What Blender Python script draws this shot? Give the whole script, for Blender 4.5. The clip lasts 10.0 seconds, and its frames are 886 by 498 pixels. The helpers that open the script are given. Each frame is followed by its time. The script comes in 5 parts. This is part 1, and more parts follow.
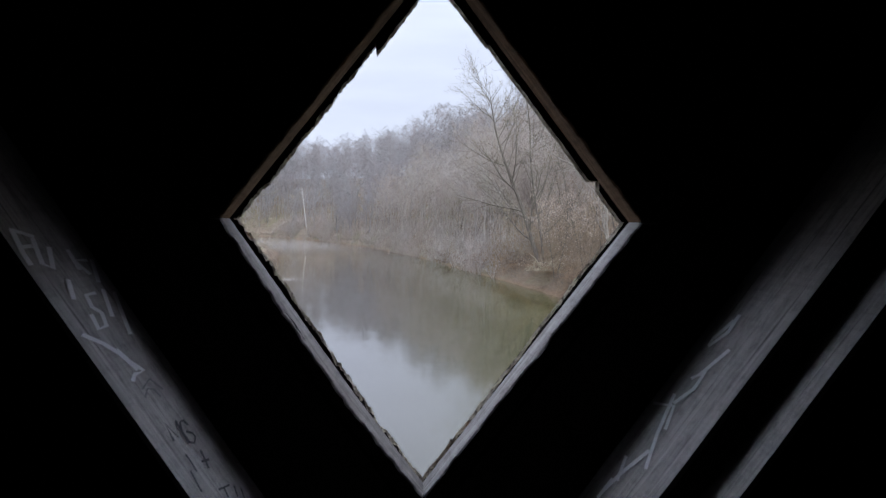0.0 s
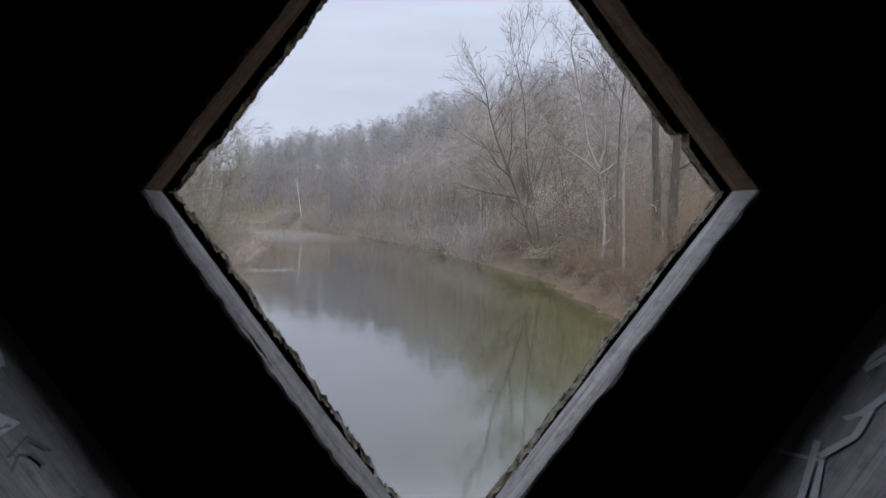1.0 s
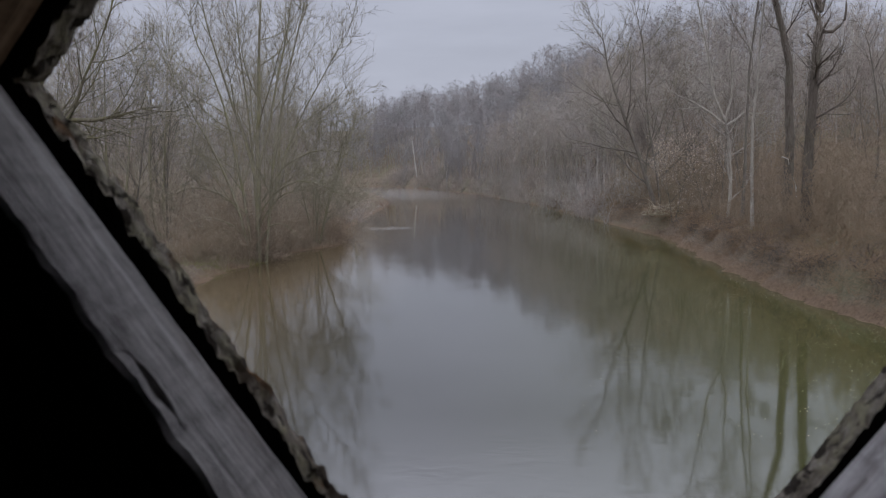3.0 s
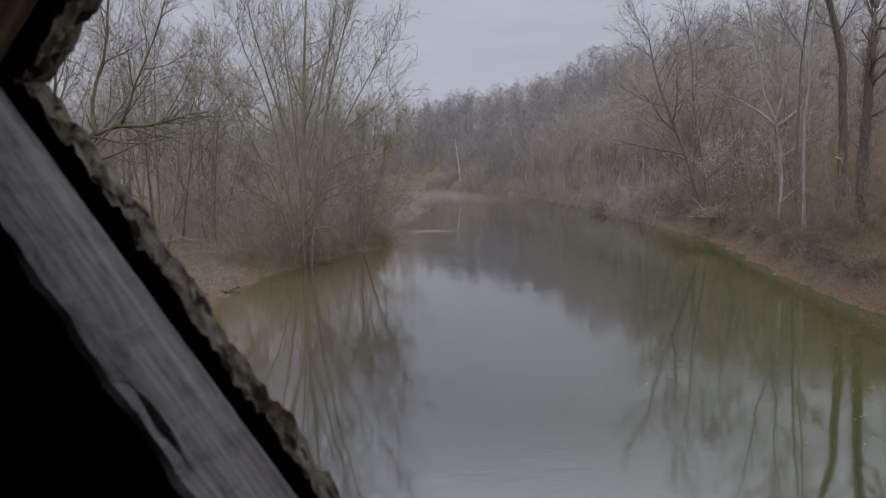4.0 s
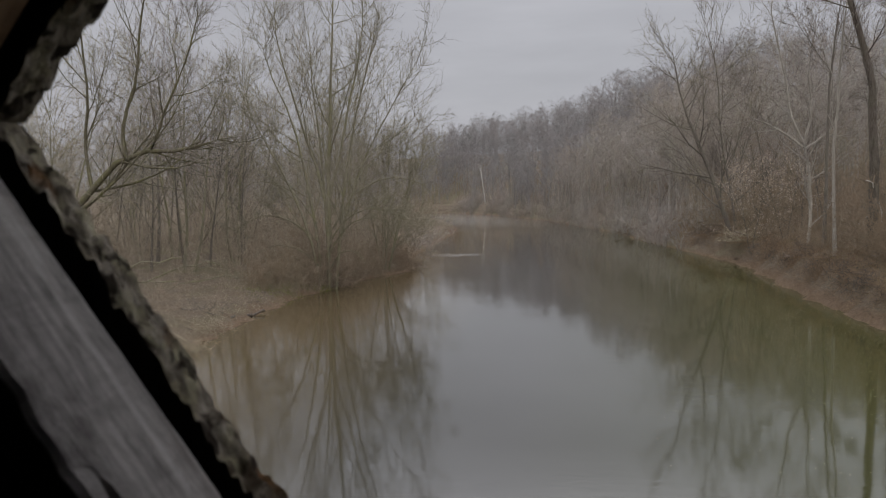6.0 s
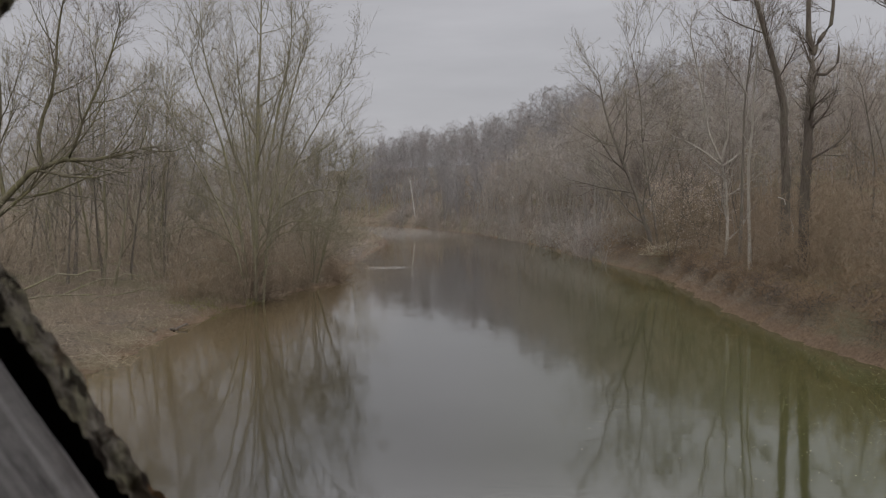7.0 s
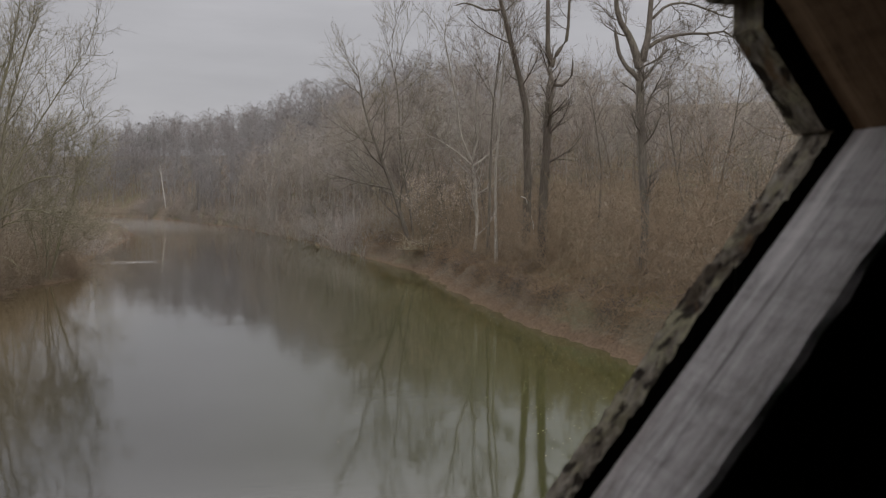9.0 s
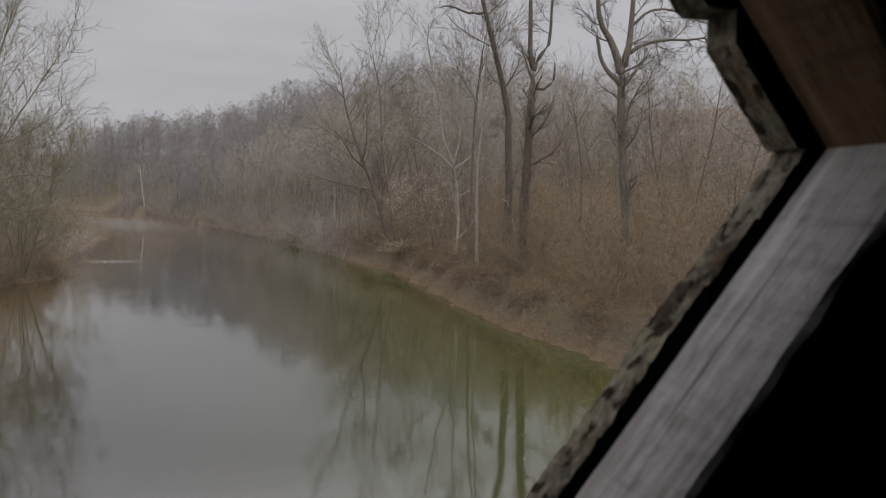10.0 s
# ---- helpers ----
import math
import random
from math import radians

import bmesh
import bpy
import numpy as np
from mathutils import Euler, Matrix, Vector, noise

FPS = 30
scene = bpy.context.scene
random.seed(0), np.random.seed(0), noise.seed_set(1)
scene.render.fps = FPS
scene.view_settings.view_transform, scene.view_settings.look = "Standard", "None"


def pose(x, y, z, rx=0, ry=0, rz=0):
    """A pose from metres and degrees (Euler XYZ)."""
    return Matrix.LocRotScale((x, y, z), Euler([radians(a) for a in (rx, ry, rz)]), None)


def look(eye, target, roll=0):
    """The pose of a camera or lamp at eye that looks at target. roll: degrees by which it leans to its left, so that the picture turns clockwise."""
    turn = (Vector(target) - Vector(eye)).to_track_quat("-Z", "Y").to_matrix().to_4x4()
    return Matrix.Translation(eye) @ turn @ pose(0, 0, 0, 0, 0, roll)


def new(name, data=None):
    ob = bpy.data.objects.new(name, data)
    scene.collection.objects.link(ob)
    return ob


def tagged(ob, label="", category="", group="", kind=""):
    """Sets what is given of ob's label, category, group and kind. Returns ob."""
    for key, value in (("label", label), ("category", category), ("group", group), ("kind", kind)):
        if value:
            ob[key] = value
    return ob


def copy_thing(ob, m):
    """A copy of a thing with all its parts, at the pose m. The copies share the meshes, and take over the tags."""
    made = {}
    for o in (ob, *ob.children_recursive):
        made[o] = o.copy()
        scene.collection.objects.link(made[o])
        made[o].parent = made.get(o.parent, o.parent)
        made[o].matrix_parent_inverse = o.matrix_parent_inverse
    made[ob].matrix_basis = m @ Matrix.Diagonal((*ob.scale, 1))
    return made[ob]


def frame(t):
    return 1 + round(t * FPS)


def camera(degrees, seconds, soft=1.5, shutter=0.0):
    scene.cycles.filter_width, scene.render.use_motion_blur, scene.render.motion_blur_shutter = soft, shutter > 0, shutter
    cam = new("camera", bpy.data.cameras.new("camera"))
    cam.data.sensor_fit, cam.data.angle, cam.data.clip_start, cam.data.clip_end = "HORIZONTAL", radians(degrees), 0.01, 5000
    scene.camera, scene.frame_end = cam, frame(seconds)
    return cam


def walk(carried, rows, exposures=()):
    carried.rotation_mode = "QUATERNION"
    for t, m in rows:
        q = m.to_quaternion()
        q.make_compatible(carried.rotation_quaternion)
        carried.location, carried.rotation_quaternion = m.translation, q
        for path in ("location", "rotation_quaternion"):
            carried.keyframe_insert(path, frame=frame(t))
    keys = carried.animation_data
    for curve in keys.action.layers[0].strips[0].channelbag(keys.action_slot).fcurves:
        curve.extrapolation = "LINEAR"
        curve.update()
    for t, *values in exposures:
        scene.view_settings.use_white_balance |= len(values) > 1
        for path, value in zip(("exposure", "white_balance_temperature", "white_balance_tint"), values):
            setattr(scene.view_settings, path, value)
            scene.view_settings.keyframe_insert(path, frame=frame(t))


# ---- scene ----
# ---------------------------------------------------------------- camera
cam = camera(58.8, 10.0, soft=1.25)
# a small lens focused far off: what is near the glass goes soft
cam.data.dof.use_dof, cam.data.dof.focus_distance, cam.data.dof.aperture_fstop = True, 40.0, 13.0
PATH = [
    (0.0, (-0.069, -1.497, 5.99), (0.047, 0.499, 5.93), 0.6),
    (0.5, (-0.084, -1.224, 5.987), (0.022, 0.772, 5.922), 0.1),
    (1.0, (-0.085, -1.021, 5.968), (0.042, 0.973, 5.879), -0.1),
    (1.5, (-0.031, -0.792, 5.95), (0.056, 1.202, 5.822), -0.5),
    (2.0, (-0.011, -0.616, 5.94), (-0.058, 1.377, 5.784), -0.6),
    (3.5, (-0.051, -0.421, 5.926), (-0.255, 1.559, 5.727), -1.1),
    (4.0, (-0.044, -0.39, 5.93), (-0.319, 1.582, 5.745), -1.2),
    (4.5, (-0.038, -0.359, 5.936), (-0.359, 1.607, 5.76), -1.3),
    (5.0, (-0.041, -0.334, 5.942), (-0.389, 1.63, 5.783), -1.5),
    (6.3, (-0.044, -0.331, 5.948), (-0.368, 1.64, 5.84), -1.1),
    (6.5, (-0.047, -0.338, 5.953), (-0.33, 1.64, 5.855), -1.0),
    (7.0, (-0.015, -0.349, 5.95), (-0.174, 1.642, 5.856), -0.8),
    (7.5, (0.022, -0.343, 5.95), (0.031, 1.654, 5.852), -0.3),
    (8.0, (0.052, -0.332, 5.947), (0.263, 1.654, 5.839), 0.8),
    (8.5, (0.052, -0.341, 5.947), (0.42, 1.622, 5.836), 0.9),
    (9.0, (0.039, -0.346, 5.951), (0.483, 1.601, 5.84), 0.4),
    (9.5, (0.041, -0.342, 5.955), (0.526, 1.595, 5.847), 0.8),
    (10.0, (0.049, -0.338, 5.959), (0.54, 1.598, 5.854), 1.0),
]
walk(cam, [(t, look(eye, target, roll)) for t, eye, target, roll in PATH],
     exposures=[(0.0, 1.28, 5700, 10), (0.5, 1.08, 5700, 10), (1.0, 0.94, 5720, 10), (1.5, 0.78, 5760, 10), (2.0, 0.56, 5830, 11), (3.5, 0.42, 5980, 12), (5.0, 0.39, 6300, 10),
                (6.5, 0.35, 6570, 9), (8.0, 0.29, 6650, 9), (9.0, 0.3, 6670, 9), (10.0, 0.37, 6650, 9)])

# ---------------------------------------------------------------- world and sun
SUN_UP, SUN_TURN = radians(38), radians(200)
world = bpy.data.worlds.new("overcast_sky")
scene.world = world
world.use_nodes = True
wn, wl = world.node_tree.nodes, world.node_tree.links
wn.clear()


def wnode(kind, **values):
    n = wn.new(kind)
    for k, v in values.items():
        n.inputs[k].default_value = v
    return n


sky = wn.new("ShaderNodeTexSky")
sky.sky_type, sky.sun_disc, sky.sun_elevation, sky.sun_rotation = "NISHITA", False, SUN_UP, SUN_TURN
sky.dust_density = 4.0
coord = wn.new("ShaderNodeTexCoord")
split = wn.new("ShaderNodeSeparateXYZ")
wl.new(coord.outputs["Generated"], split.inputs[0])
# the cloud deck grows brighter towards the zenith
rise = wn.new("ShaderNodeValToRGB")
for el, (p, v) in zip([rise.color_ramp.elements[0], rise.color_ramp.elements[1], rise.color_ramp.elements.new(0.3), rise.color_ramp.elements.new(0.5)],
                      ((0.0, 0.315), (1.0, 1.4), (0.3, 0.355), (0.5, 1.2))):
    el.position, el.color = p, (v, v, v, 1)
wl.new(split.outputs["Z"], rise.inputs["Fac"])
stretch = wn.new("ShaderNodeMapping")
stretch.inputs["Scale"].default_value = (2.0, 2.0, 11.0)
stretch.inputs["Rotation"].default_value = (0.0, 0.12, 0.0)
wl.new(coord.outputs["Generated"], stretch.inputs["Vector"])
cloud = wnode("ShaderNodeTexNoise", Scale=1.6, Detail=6.0, Roughness=0.55)
wl.new(stretch.outputs[0], cloud.inputs["Vector"])
ramp = wn.new("ShaderNodeMapRange")
ramp.inputs["From Min"].default_value, ramp.inputs["From Max"].default_value = 0.3, 0.7
ramp.inputs["To Min"].default_value, ramp.inputs["To Max"].default_value = 0.92, 1.08
wl.new(cloud.outputs["Fac"], ramp.inputs["Value"])
deck = wn.new("ShaderNodeMath")
deck.operation = "MULTIPLY"
wl.new(rise.outputs[0], deck.inputs[0])
wl.new(ramp.outputs[0], deck.inputs[1])
tint = wn.new("ShaderNodeVectorMath")
tint.operation = "SCALE"
tint.inputs[0].default_value = (0.985, 0.98, 1.05)
wl.new(deck.outputs[0], tint.inputs["Scale"])
bg_cloud = wnode("ShaderNodeBackground", Strength=1.1)
wl.new(tint.outputs[0], bg_cloud.inputs["Color"])
bg_sky = wnode("ShaderNodeBackground", Strength=0.05)
wl.new(sky.outputs[0], bg_sky.inputs["Color"])
mix = wn.new("ShaderNodeMixShader")
mix.inputs[0].default_value = 0.9
wl.new(bg_sky.outputs[0], mix.inputs[1])
wl.new(bg_cloud.outputs[0], mix.inputs[2])
out = wn.new("ShaderNodeOutputWorld")
wl.new(mix.outputs[0], out.inputs["Surface"])

sun_data = bpy.data.lights.new("sun", "SUN")
sun_data.energy, sun_data.angle, sun_data.color = 0.5, radians(30), (1.0, 0.97, 0.93)
sun = new("sun", sun_data)
sun.matrix_world = look((0, 0, 60), (60 * math.cos(SUN_UP) * -math.sin(SUN_TURN) * -1, 60 * math.cos(SUN_UP) * -math.cos(SUN_TURN) * 1, 60 - 60 * math.sin(SUN_UP)))

# ---------------------------------------------------------------- materials


class Nodes:
    """A small builder for node materials."""

    def __init__(self, name):
        self.m = bpy.data.materials.new(name)
        self.m.use_nodes = True
        self.t = self.m.node_tree
        self.bsdf = self.t.nodes["Principled BSDF"]
        self.co = self.t.nodes.new("ShaderNodeTexCoord")

    def link(self, a, b):
        self.t.links.new(a, b)

    def mapping(self, scale, space="Object"):
        n = self.t.nodes.new("ShaderNodeMapping")
        n.inputs["Scale"].default_value = scale
        self.link(self.co.outputs[space], n.inputs["Vector"])
        return n.outputs[0]

    def noise(self, vec, scale, detail=5.0, rough=0.6, warp=0.0):
        n = self.t.nodes.new("ShaderNodeTexNoise")
        n.inputs["Scale"].default_value, n.inputs["Detail"].default_value = scale, detail
        n.inputs["Roughness"].default_value, n.inputs["Distortion"].default_value = rough, warp
        self.link(vec, n.inputs["Vector"])
        return n.outputs["Fac"]

    def ramp(self, fac, stops):
        n = self.t.nodes.new("ShaderNodeValToRGB")
        e = n.color_ramp.elements
        while len(e) < len(stops):
            e.new(0.5)
        for el, (p, c) in zip(e, stops):
            el.position, el.color = p, (*c, 1)
        self.link(fac, n.inputs["Fac"])
        return n.outputs["Color"]

    def mix(self, fac, a, b, kind="MIX"):
        n = self.t.nodes.new("ShaderNodeMix")
        n.data_type, n.blend_type = "RGBA", kind
        for sock, v in ((n.inputs[0], fac), (n.inputs[6], a), (n.inputs[7], b)):
            if isinstance(v, (int, float)):
                sock.default_value = v
            elif isinstance(v, tuple):
                sock.default_value = (*v, 1)
            else:
                self.link(v, sock)
        return n.outputs[2]

    def rerange(self, fac, a, b, c=0.0, d=1.0):
        n = self.t.nodes.new("ShaderNodeMapRange")
        for i, v in enumerate((a, b, c, d)):
            n.inputs[i + 1].default_value = v
        self.link(fac, n.inputs[0])
        return n.outputs[0]

    def random(self):
        return self.t.nodes.new("ShaderNodeObjectInfo").outputs["Random"]

    def island(self):
        return self.t.nodes.new("ShaderNodeNewGeometry").outputs["Random Per Island"]

    def bump(self, height, strength, distance):
        n = self.t.nodes.new("ShaderNodeBump")
        n.inputs["Strength"].default_value, n.inputs["Distance"].default_value = strength, distance
        self.link(height, n.inputs["Height"])
        self.link(n.outputs[0], self.bsdf.inputs["Normal"])

    def done(self, color, rough=0.9, spec=0.2):
        if isinstance(color, tuple):
            self.bsdf.inputs["Base Color"].default_value = (*color, 1)
        else:
            self.link(color, self.bsdf.inputs["Base Color"])
        if isinstance(rough, (int, float)):
            self.bsdf.inputs["Roughness"].default_value = rough
        else:
            self.link(rough, self.bsdf.inputs["Roughness"])
        self.bsdf.inputs["Specular IOR Level"].default_value = spec
        return self.m


def weathered_wood(name, dark, mid, light, brown=(0.2, 0.13, 0.08), stain=0.5):
    """Grey weathered timber with its grain along the local x axis."""
    n = Nodes(name)
    grain = n.noise(n.mapping((3.0, 42, 42)), 1.6, 8.0, 0.72, 0.9)
    streak = n.noise(n.mapping((1.2, 16, 16)), 1.5, 4.0, 0.6, 0.4)
    patch = n.noise(n.mapping((4, 9, 9)), 1.0, 4.0, 0.6, 0.3)
    c = n.ramp(grain, [(0.3, dark), (0.48, mid), (0.72, light)])
    c = n.mix(n.rerange(streak, 0.45, 0.7, 0, 0.7), c, light)
    c = n.mix(n.rerange(n.noise(n.mapping((1.5, 7, 7)), 1.3, 3.0, 0.5, 0.6), 0.5, 0.7, 0, 0.5), c, dark)
    c = n.mix(n.rerange(patch, 0.5, 0.75, 0, stain), c, brown)
    saw = n.noise(n.mapping((95, 9, 9)), 1.0, 3.0, 0.6, 0.5)
    speck = n.noise(n.mapping((30, 55, 55)), 1.0, 6.0, 0.7, 0.3)
    c = n.mix(n.rerange(saw, 0.5, 0.72, 0, 0.4), c, dark)
    c = n.mix(n.rerange(speck, 0.52, 0.7, 0, 0.55), c, tuple(0.5 * v for v in dark))
    c = n.mix(n.rerange(speck, 0.48, 0.3, 0, 0.35), c, light)
    check = n.noise(n.mapping((1.6, 85, 85)), 1.0, 4.0, 0.6, 1.2)
    c = n.mix(n.rerange(check, 0.6, 0.68, 0, 0.75), c, tuple(0.45 * v for v in dark))
    c = n.mix(n.rerange(check, 0.4, 0.32, 0, 0.45), c, tuple(min(1.0, 1.3 * v) for v in light))
    n.bump(n.mix(0.5, n.mix(0.4, grain, check), speck), 0.9, 0.005)
    return n.done(c, 0.9, 0.15)


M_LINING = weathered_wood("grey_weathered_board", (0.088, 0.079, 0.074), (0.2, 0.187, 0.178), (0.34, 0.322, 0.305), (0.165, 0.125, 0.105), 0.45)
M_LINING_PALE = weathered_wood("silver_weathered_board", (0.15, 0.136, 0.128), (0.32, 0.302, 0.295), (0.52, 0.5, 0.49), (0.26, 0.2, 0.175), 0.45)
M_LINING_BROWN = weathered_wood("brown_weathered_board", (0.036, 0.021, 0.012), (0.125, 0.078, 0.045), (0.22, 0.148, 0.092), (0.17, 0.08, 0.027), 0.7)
M_BRACE = weathered_wood("pale_grey_timber", (0.3, 0.29, 0.285), (0.48, 0.465, 0.455), (0.62, 0.605, 0.59), (0.26, 0.235, 0.21), 0.6)


def siding_material():
    n = Nodes("rotted_siding_wood")
    grain = n.noise(n.mapping((75, 75, 3.0)), 1.6, 8.0, 0.7, 0.3)
    lichen = n.noise(n.mapping((1, 1, 1)), 46.0, 6.0, 0.65, 0.4)
    patch = n.noise(n.mapping((1, 1, 1)), 13.0, 4.0, 0.6)
    c = n.ramp(grain, [(0.3, (0.04, 0.032, 0.024)), (0.48, (0.22, 0.19, 0.15)), (0.7, (0.46, 0.42, 0.35))])
    c = n.mix(n.rerange(lichen, 0.47, 0.62, 0, 0.8), c, (0.4, 0.37, 0.24))
    c = n.mix(n.rerange(patch, 0.5, 0.6, 0, 0.85), c, (0.05, 0.034, 0.02))
    pits = n.noise(n.mapping((1, 1, 0.7)), 70.0, 3.0, 0.5, 0.5)
    c = n.mix(n.rerange(pits, 0.55, 0.62, 0, 0.9), c, (0.02, 0.014, 0.01))
    rust = n.noise(n.mapping((1, 1, 1)), 21.0, 3.0, 0.6, 0.5)
    c = n.mix(n.rerange(rust, 0.6, 0.68, 0, 0.6), c, (0.2, 0.1, 0.035))
    n.bump(n.mix(0.5, grain, lichen), 1.0, 0.014)
    return n.done(c, 0.95, 0.1)


M_SIDING = siding_material()


# near-black base colour carries the shade of the unlit bridge interior
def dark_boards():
    n = Nodes("shade_black_boards")
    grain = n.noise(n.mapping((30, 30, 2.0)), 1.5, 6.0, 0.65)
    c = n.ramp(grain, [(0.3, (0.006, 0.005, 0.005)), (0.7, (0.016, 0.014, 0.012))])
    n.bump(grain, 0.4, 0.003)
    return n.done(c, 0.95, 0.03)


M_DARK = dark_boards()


def bark(name, dark, light, lichen=(0.2, 0.21, 0.13), amount=0.3, spread=0.35):
    n = Nodes(name)
    ridge = n.noise(n.mapping((9, 9, 1.6)), 1.3, 6.0, 0.65, 0.3)
    blotch = n.noise(n.mapping((1, 1, 1)), 0.9, 4.0, 0.6)
    c = n.ramp(ridge, [(0.3, dark), (0.7, light)])
    c = n.mix(n.rerange(blotch, 0.45, 0.75, 0, amount), c, lichen)
    c = n.mix(n.rerange(n.random(), 0, 1, 0, spread), c, tuple(0.6 * v for v in light))
    n.bump(ridge, 0.7, 0.03)
    return n.done(c, 0.95, 0.1)


M_BARK = bark("grey_brown_bark", (0.08, 0.069, 0.058), (0.22, 0.192, 0.164))
M_BARK_DARK = bark("dark_wet_bark", (0.058, 0.048, 0.04), (0.185, 0.156, 0.13))
M_ROOT = bark("muddy_root_bark", (0.06, 0.045, 0.034), (0.27, 0.215, 0.165), (0.17, 0.12, 0.08), 0.5)
M_BARK_MOSS = bark("mossy_bark", (0.105, 0.094, 0.066), (0.3, 0.275, 0.2), (0.2, 0.195, 0.075), 0.65)
# darker copy of the mossy bark: the leaning tree's backlighting as colour
M_BARK_OLIVE = bark("mossy_backlit_bark", (0.06, 0.054, 0.036), (0.19, 0.172, 0.12), (0.16, 0.155, 0.05), 0.7)
M_BARK_PALE = bark("pale_sycamore_bark", (0.23, 0.205, 0.172), (0.47, 0.435, 0.38), (0.17, 0.142, 0.105), 0.45)
M_BARK_WHITE = bark("bleached_white_bark", (0.51, 0.484, 0.442), (0.68, 0.663, 0.629), (0.425, 0.391, 0.34), 0.3, 0.05)


def twigs(name, a, b, c2, c3=None):
    """Small stems: each its own shade between a and b, with stands that lean to c2 or c3."""
    n = Nodes(name)
    c = n.mix(n.island(), a, b)
    big = n.noise(n.mapping((1, 1, 0.6)), 0.16, 3.0, 0.5)
    c = n.mix(n.rerange(big, 0.4, 0.65, 0, 0.55), c, c2)
    if c3:
        other = n.noise(n.mapping((1, 1, 0.5)), 0.085, 3.0, 0.55, 0.6)
        c = n.mix(n.rerange(other, 0.46, 0.62, 0, 0.65), c, c3)
    return n.done(c, 0.95, 0.05)


M_TWIG = twigs("bare_twigs_grey_brown", (0.1, 0.085, 0.075), (0.26, 0.225, 0.197), (0.2, 0.178, 0.14))
M_TWIG_WOOD = twigs("woodland_twigs_grey_brown", (0.16, 0.137, 0.117), (0.37, 0.325, 0.28), (0.27, 0.242, 0.185), (0.29, 0.232, 0.19))
M_TWIG_GREEN = twigs("bare_twigs_olive", (0.135, 0.12, 0.09), (0.31, 0.28, 0.215), (0.24, 0.215, 0.145))
M_OLIVE = twigs("woodland_twigs_olive", (0.16, 0.145, 0.105), (0.36, 0.327, 0.245), (0.27, 0.247, 0.17))
M_THICKET = twigs("thicket_stems_brown", (0.17, 0.14, 0.104), (0.43, 0.365, 0.278), (0.29, 0.258, 0.18), (0.31, 0.245, 0.19))
M_TWIG_RED = twigs("bare_twigs_russet", (0.12, 0.084, 0.066), (0.28, 0.205, 0.165), (0.2, 0.16, 0.125))
# these two carry the distance haze in their colour: paler and greyer
M_FAR = twigs("far_wood_hazed", (0.23, 0.208, 0.188), (0.37, 0.336, 0.306), (0.265, 0.25, 0.19), (0.31, 0.254, 0.214))
M_DISTANT = twigs("distant_wood_hazed", (0.2, 0.19, 0.187), (0.29, 0.277, 0.272), (0.225, 0.219, 0.197), (0.26, 0.23, 0.222))
M_BRUSH = twigs("dead_brush", (0.128, 0.0994, 0.0733), (0.352, 0.283, 0.209), (0.233, 0.192, 0.124), (0.251, 0.187, 0.128))
M_BANK = twigs("russet_bank_brush", (0.09, 0.0606, 0.0391), (0.387, 0.283, 0.188), (0.234, 0.162, 0.104), (0.279, 0.209, 0.131))
M_GRASS = twigs("dead_grass", (0.16, 0.135, 0.098), (0.52, 0.445, 0.33), (0.25, 0.225, 0.14))
M_MOSS = twigs("new_green_grass", (0.1, 0.1, 0.035), (0.26, 0.255, 0.1), (0.17, 0.165, 0.07))
M_PINE = twigs("dark_pine_needles", (0.05, 0.07, 0.04), (0.09, 0.11, 0.06), (0.07, 0.08, 0.05))


def ground_material():
    n = Nodes("leaf_litter_and_mud")
    v = n.mapping((1, 1, 1))
    fine = n.noise(v, 7.0, 8.0, 0.75)
    mid = n.noise(v, 0.9, 5.0, 0.65)
    large = n.noise(v, 0.12, 3.0, 0.55)
    c = n.ramp(fine, [(0.3, (0.05, 0.041, 0.032)), (0.5, (0.155, 0.126, 0.094)), (0.7, (0.31, 0.254, 0.19))])
    c = n.mix(n.rerange(mid, 0.42, 0.7, 0, 0.75), c, (0.19, 0.145, 0.1))
    c = n.mix(n.rerange(large, 0.5, 0.65, 0, 0.5), c, (0.17, 0.165, 0.09))
    # bare wet mud in a band just over the water's surface
    pos = n.t.nodes.new("ShaderNodeNewGeometry")
    sep = n.t.nodes.new("ShaderNodeSeparateXYZ")
    n.link(pos.outputs["Position"], sep.inputs[0])
    add = n.t.nodes.new("ShaderNodeMath")
    add.operation = "ADD"
    n.link(sep.outputs["Z"], add.inputs[0])
    n.link(n.rerange(mid, 0.3, 0.7, -0.2, 0.2), add.inputs[1])
    # the steep bank is washed bare higher up than the low one
    lift = n.t.nodes.new("ShaderNodeMath")
    lift.operation = "SUBTRACT"
    n.link(add.outputs[0], lift.inputs[0])
    high = n.mix(1.0, n.rerange(sep.outputs["X"], -4, 4, 0.0, 1.0), n.rerange(sep.outputs["Y"], 62, 92, 0.2, -0.12), "MULTIPLY")
    n.link(high, lift.inputs[1])
    mud = n.ramp(fine, [(0.3, (0.09, 0.063, 0.042)), (0.7, (0.265, 0.19, 0.128))])
    c = n.mix(n.rerange(lift.outputs[0], 0.1, 0.4, 1.0, 0.0), c, mud)
    n.bump(fine, 1.0, 0.2)
    return n.done(c, 0.95, 0.1)


M_GROUND = ground_material()


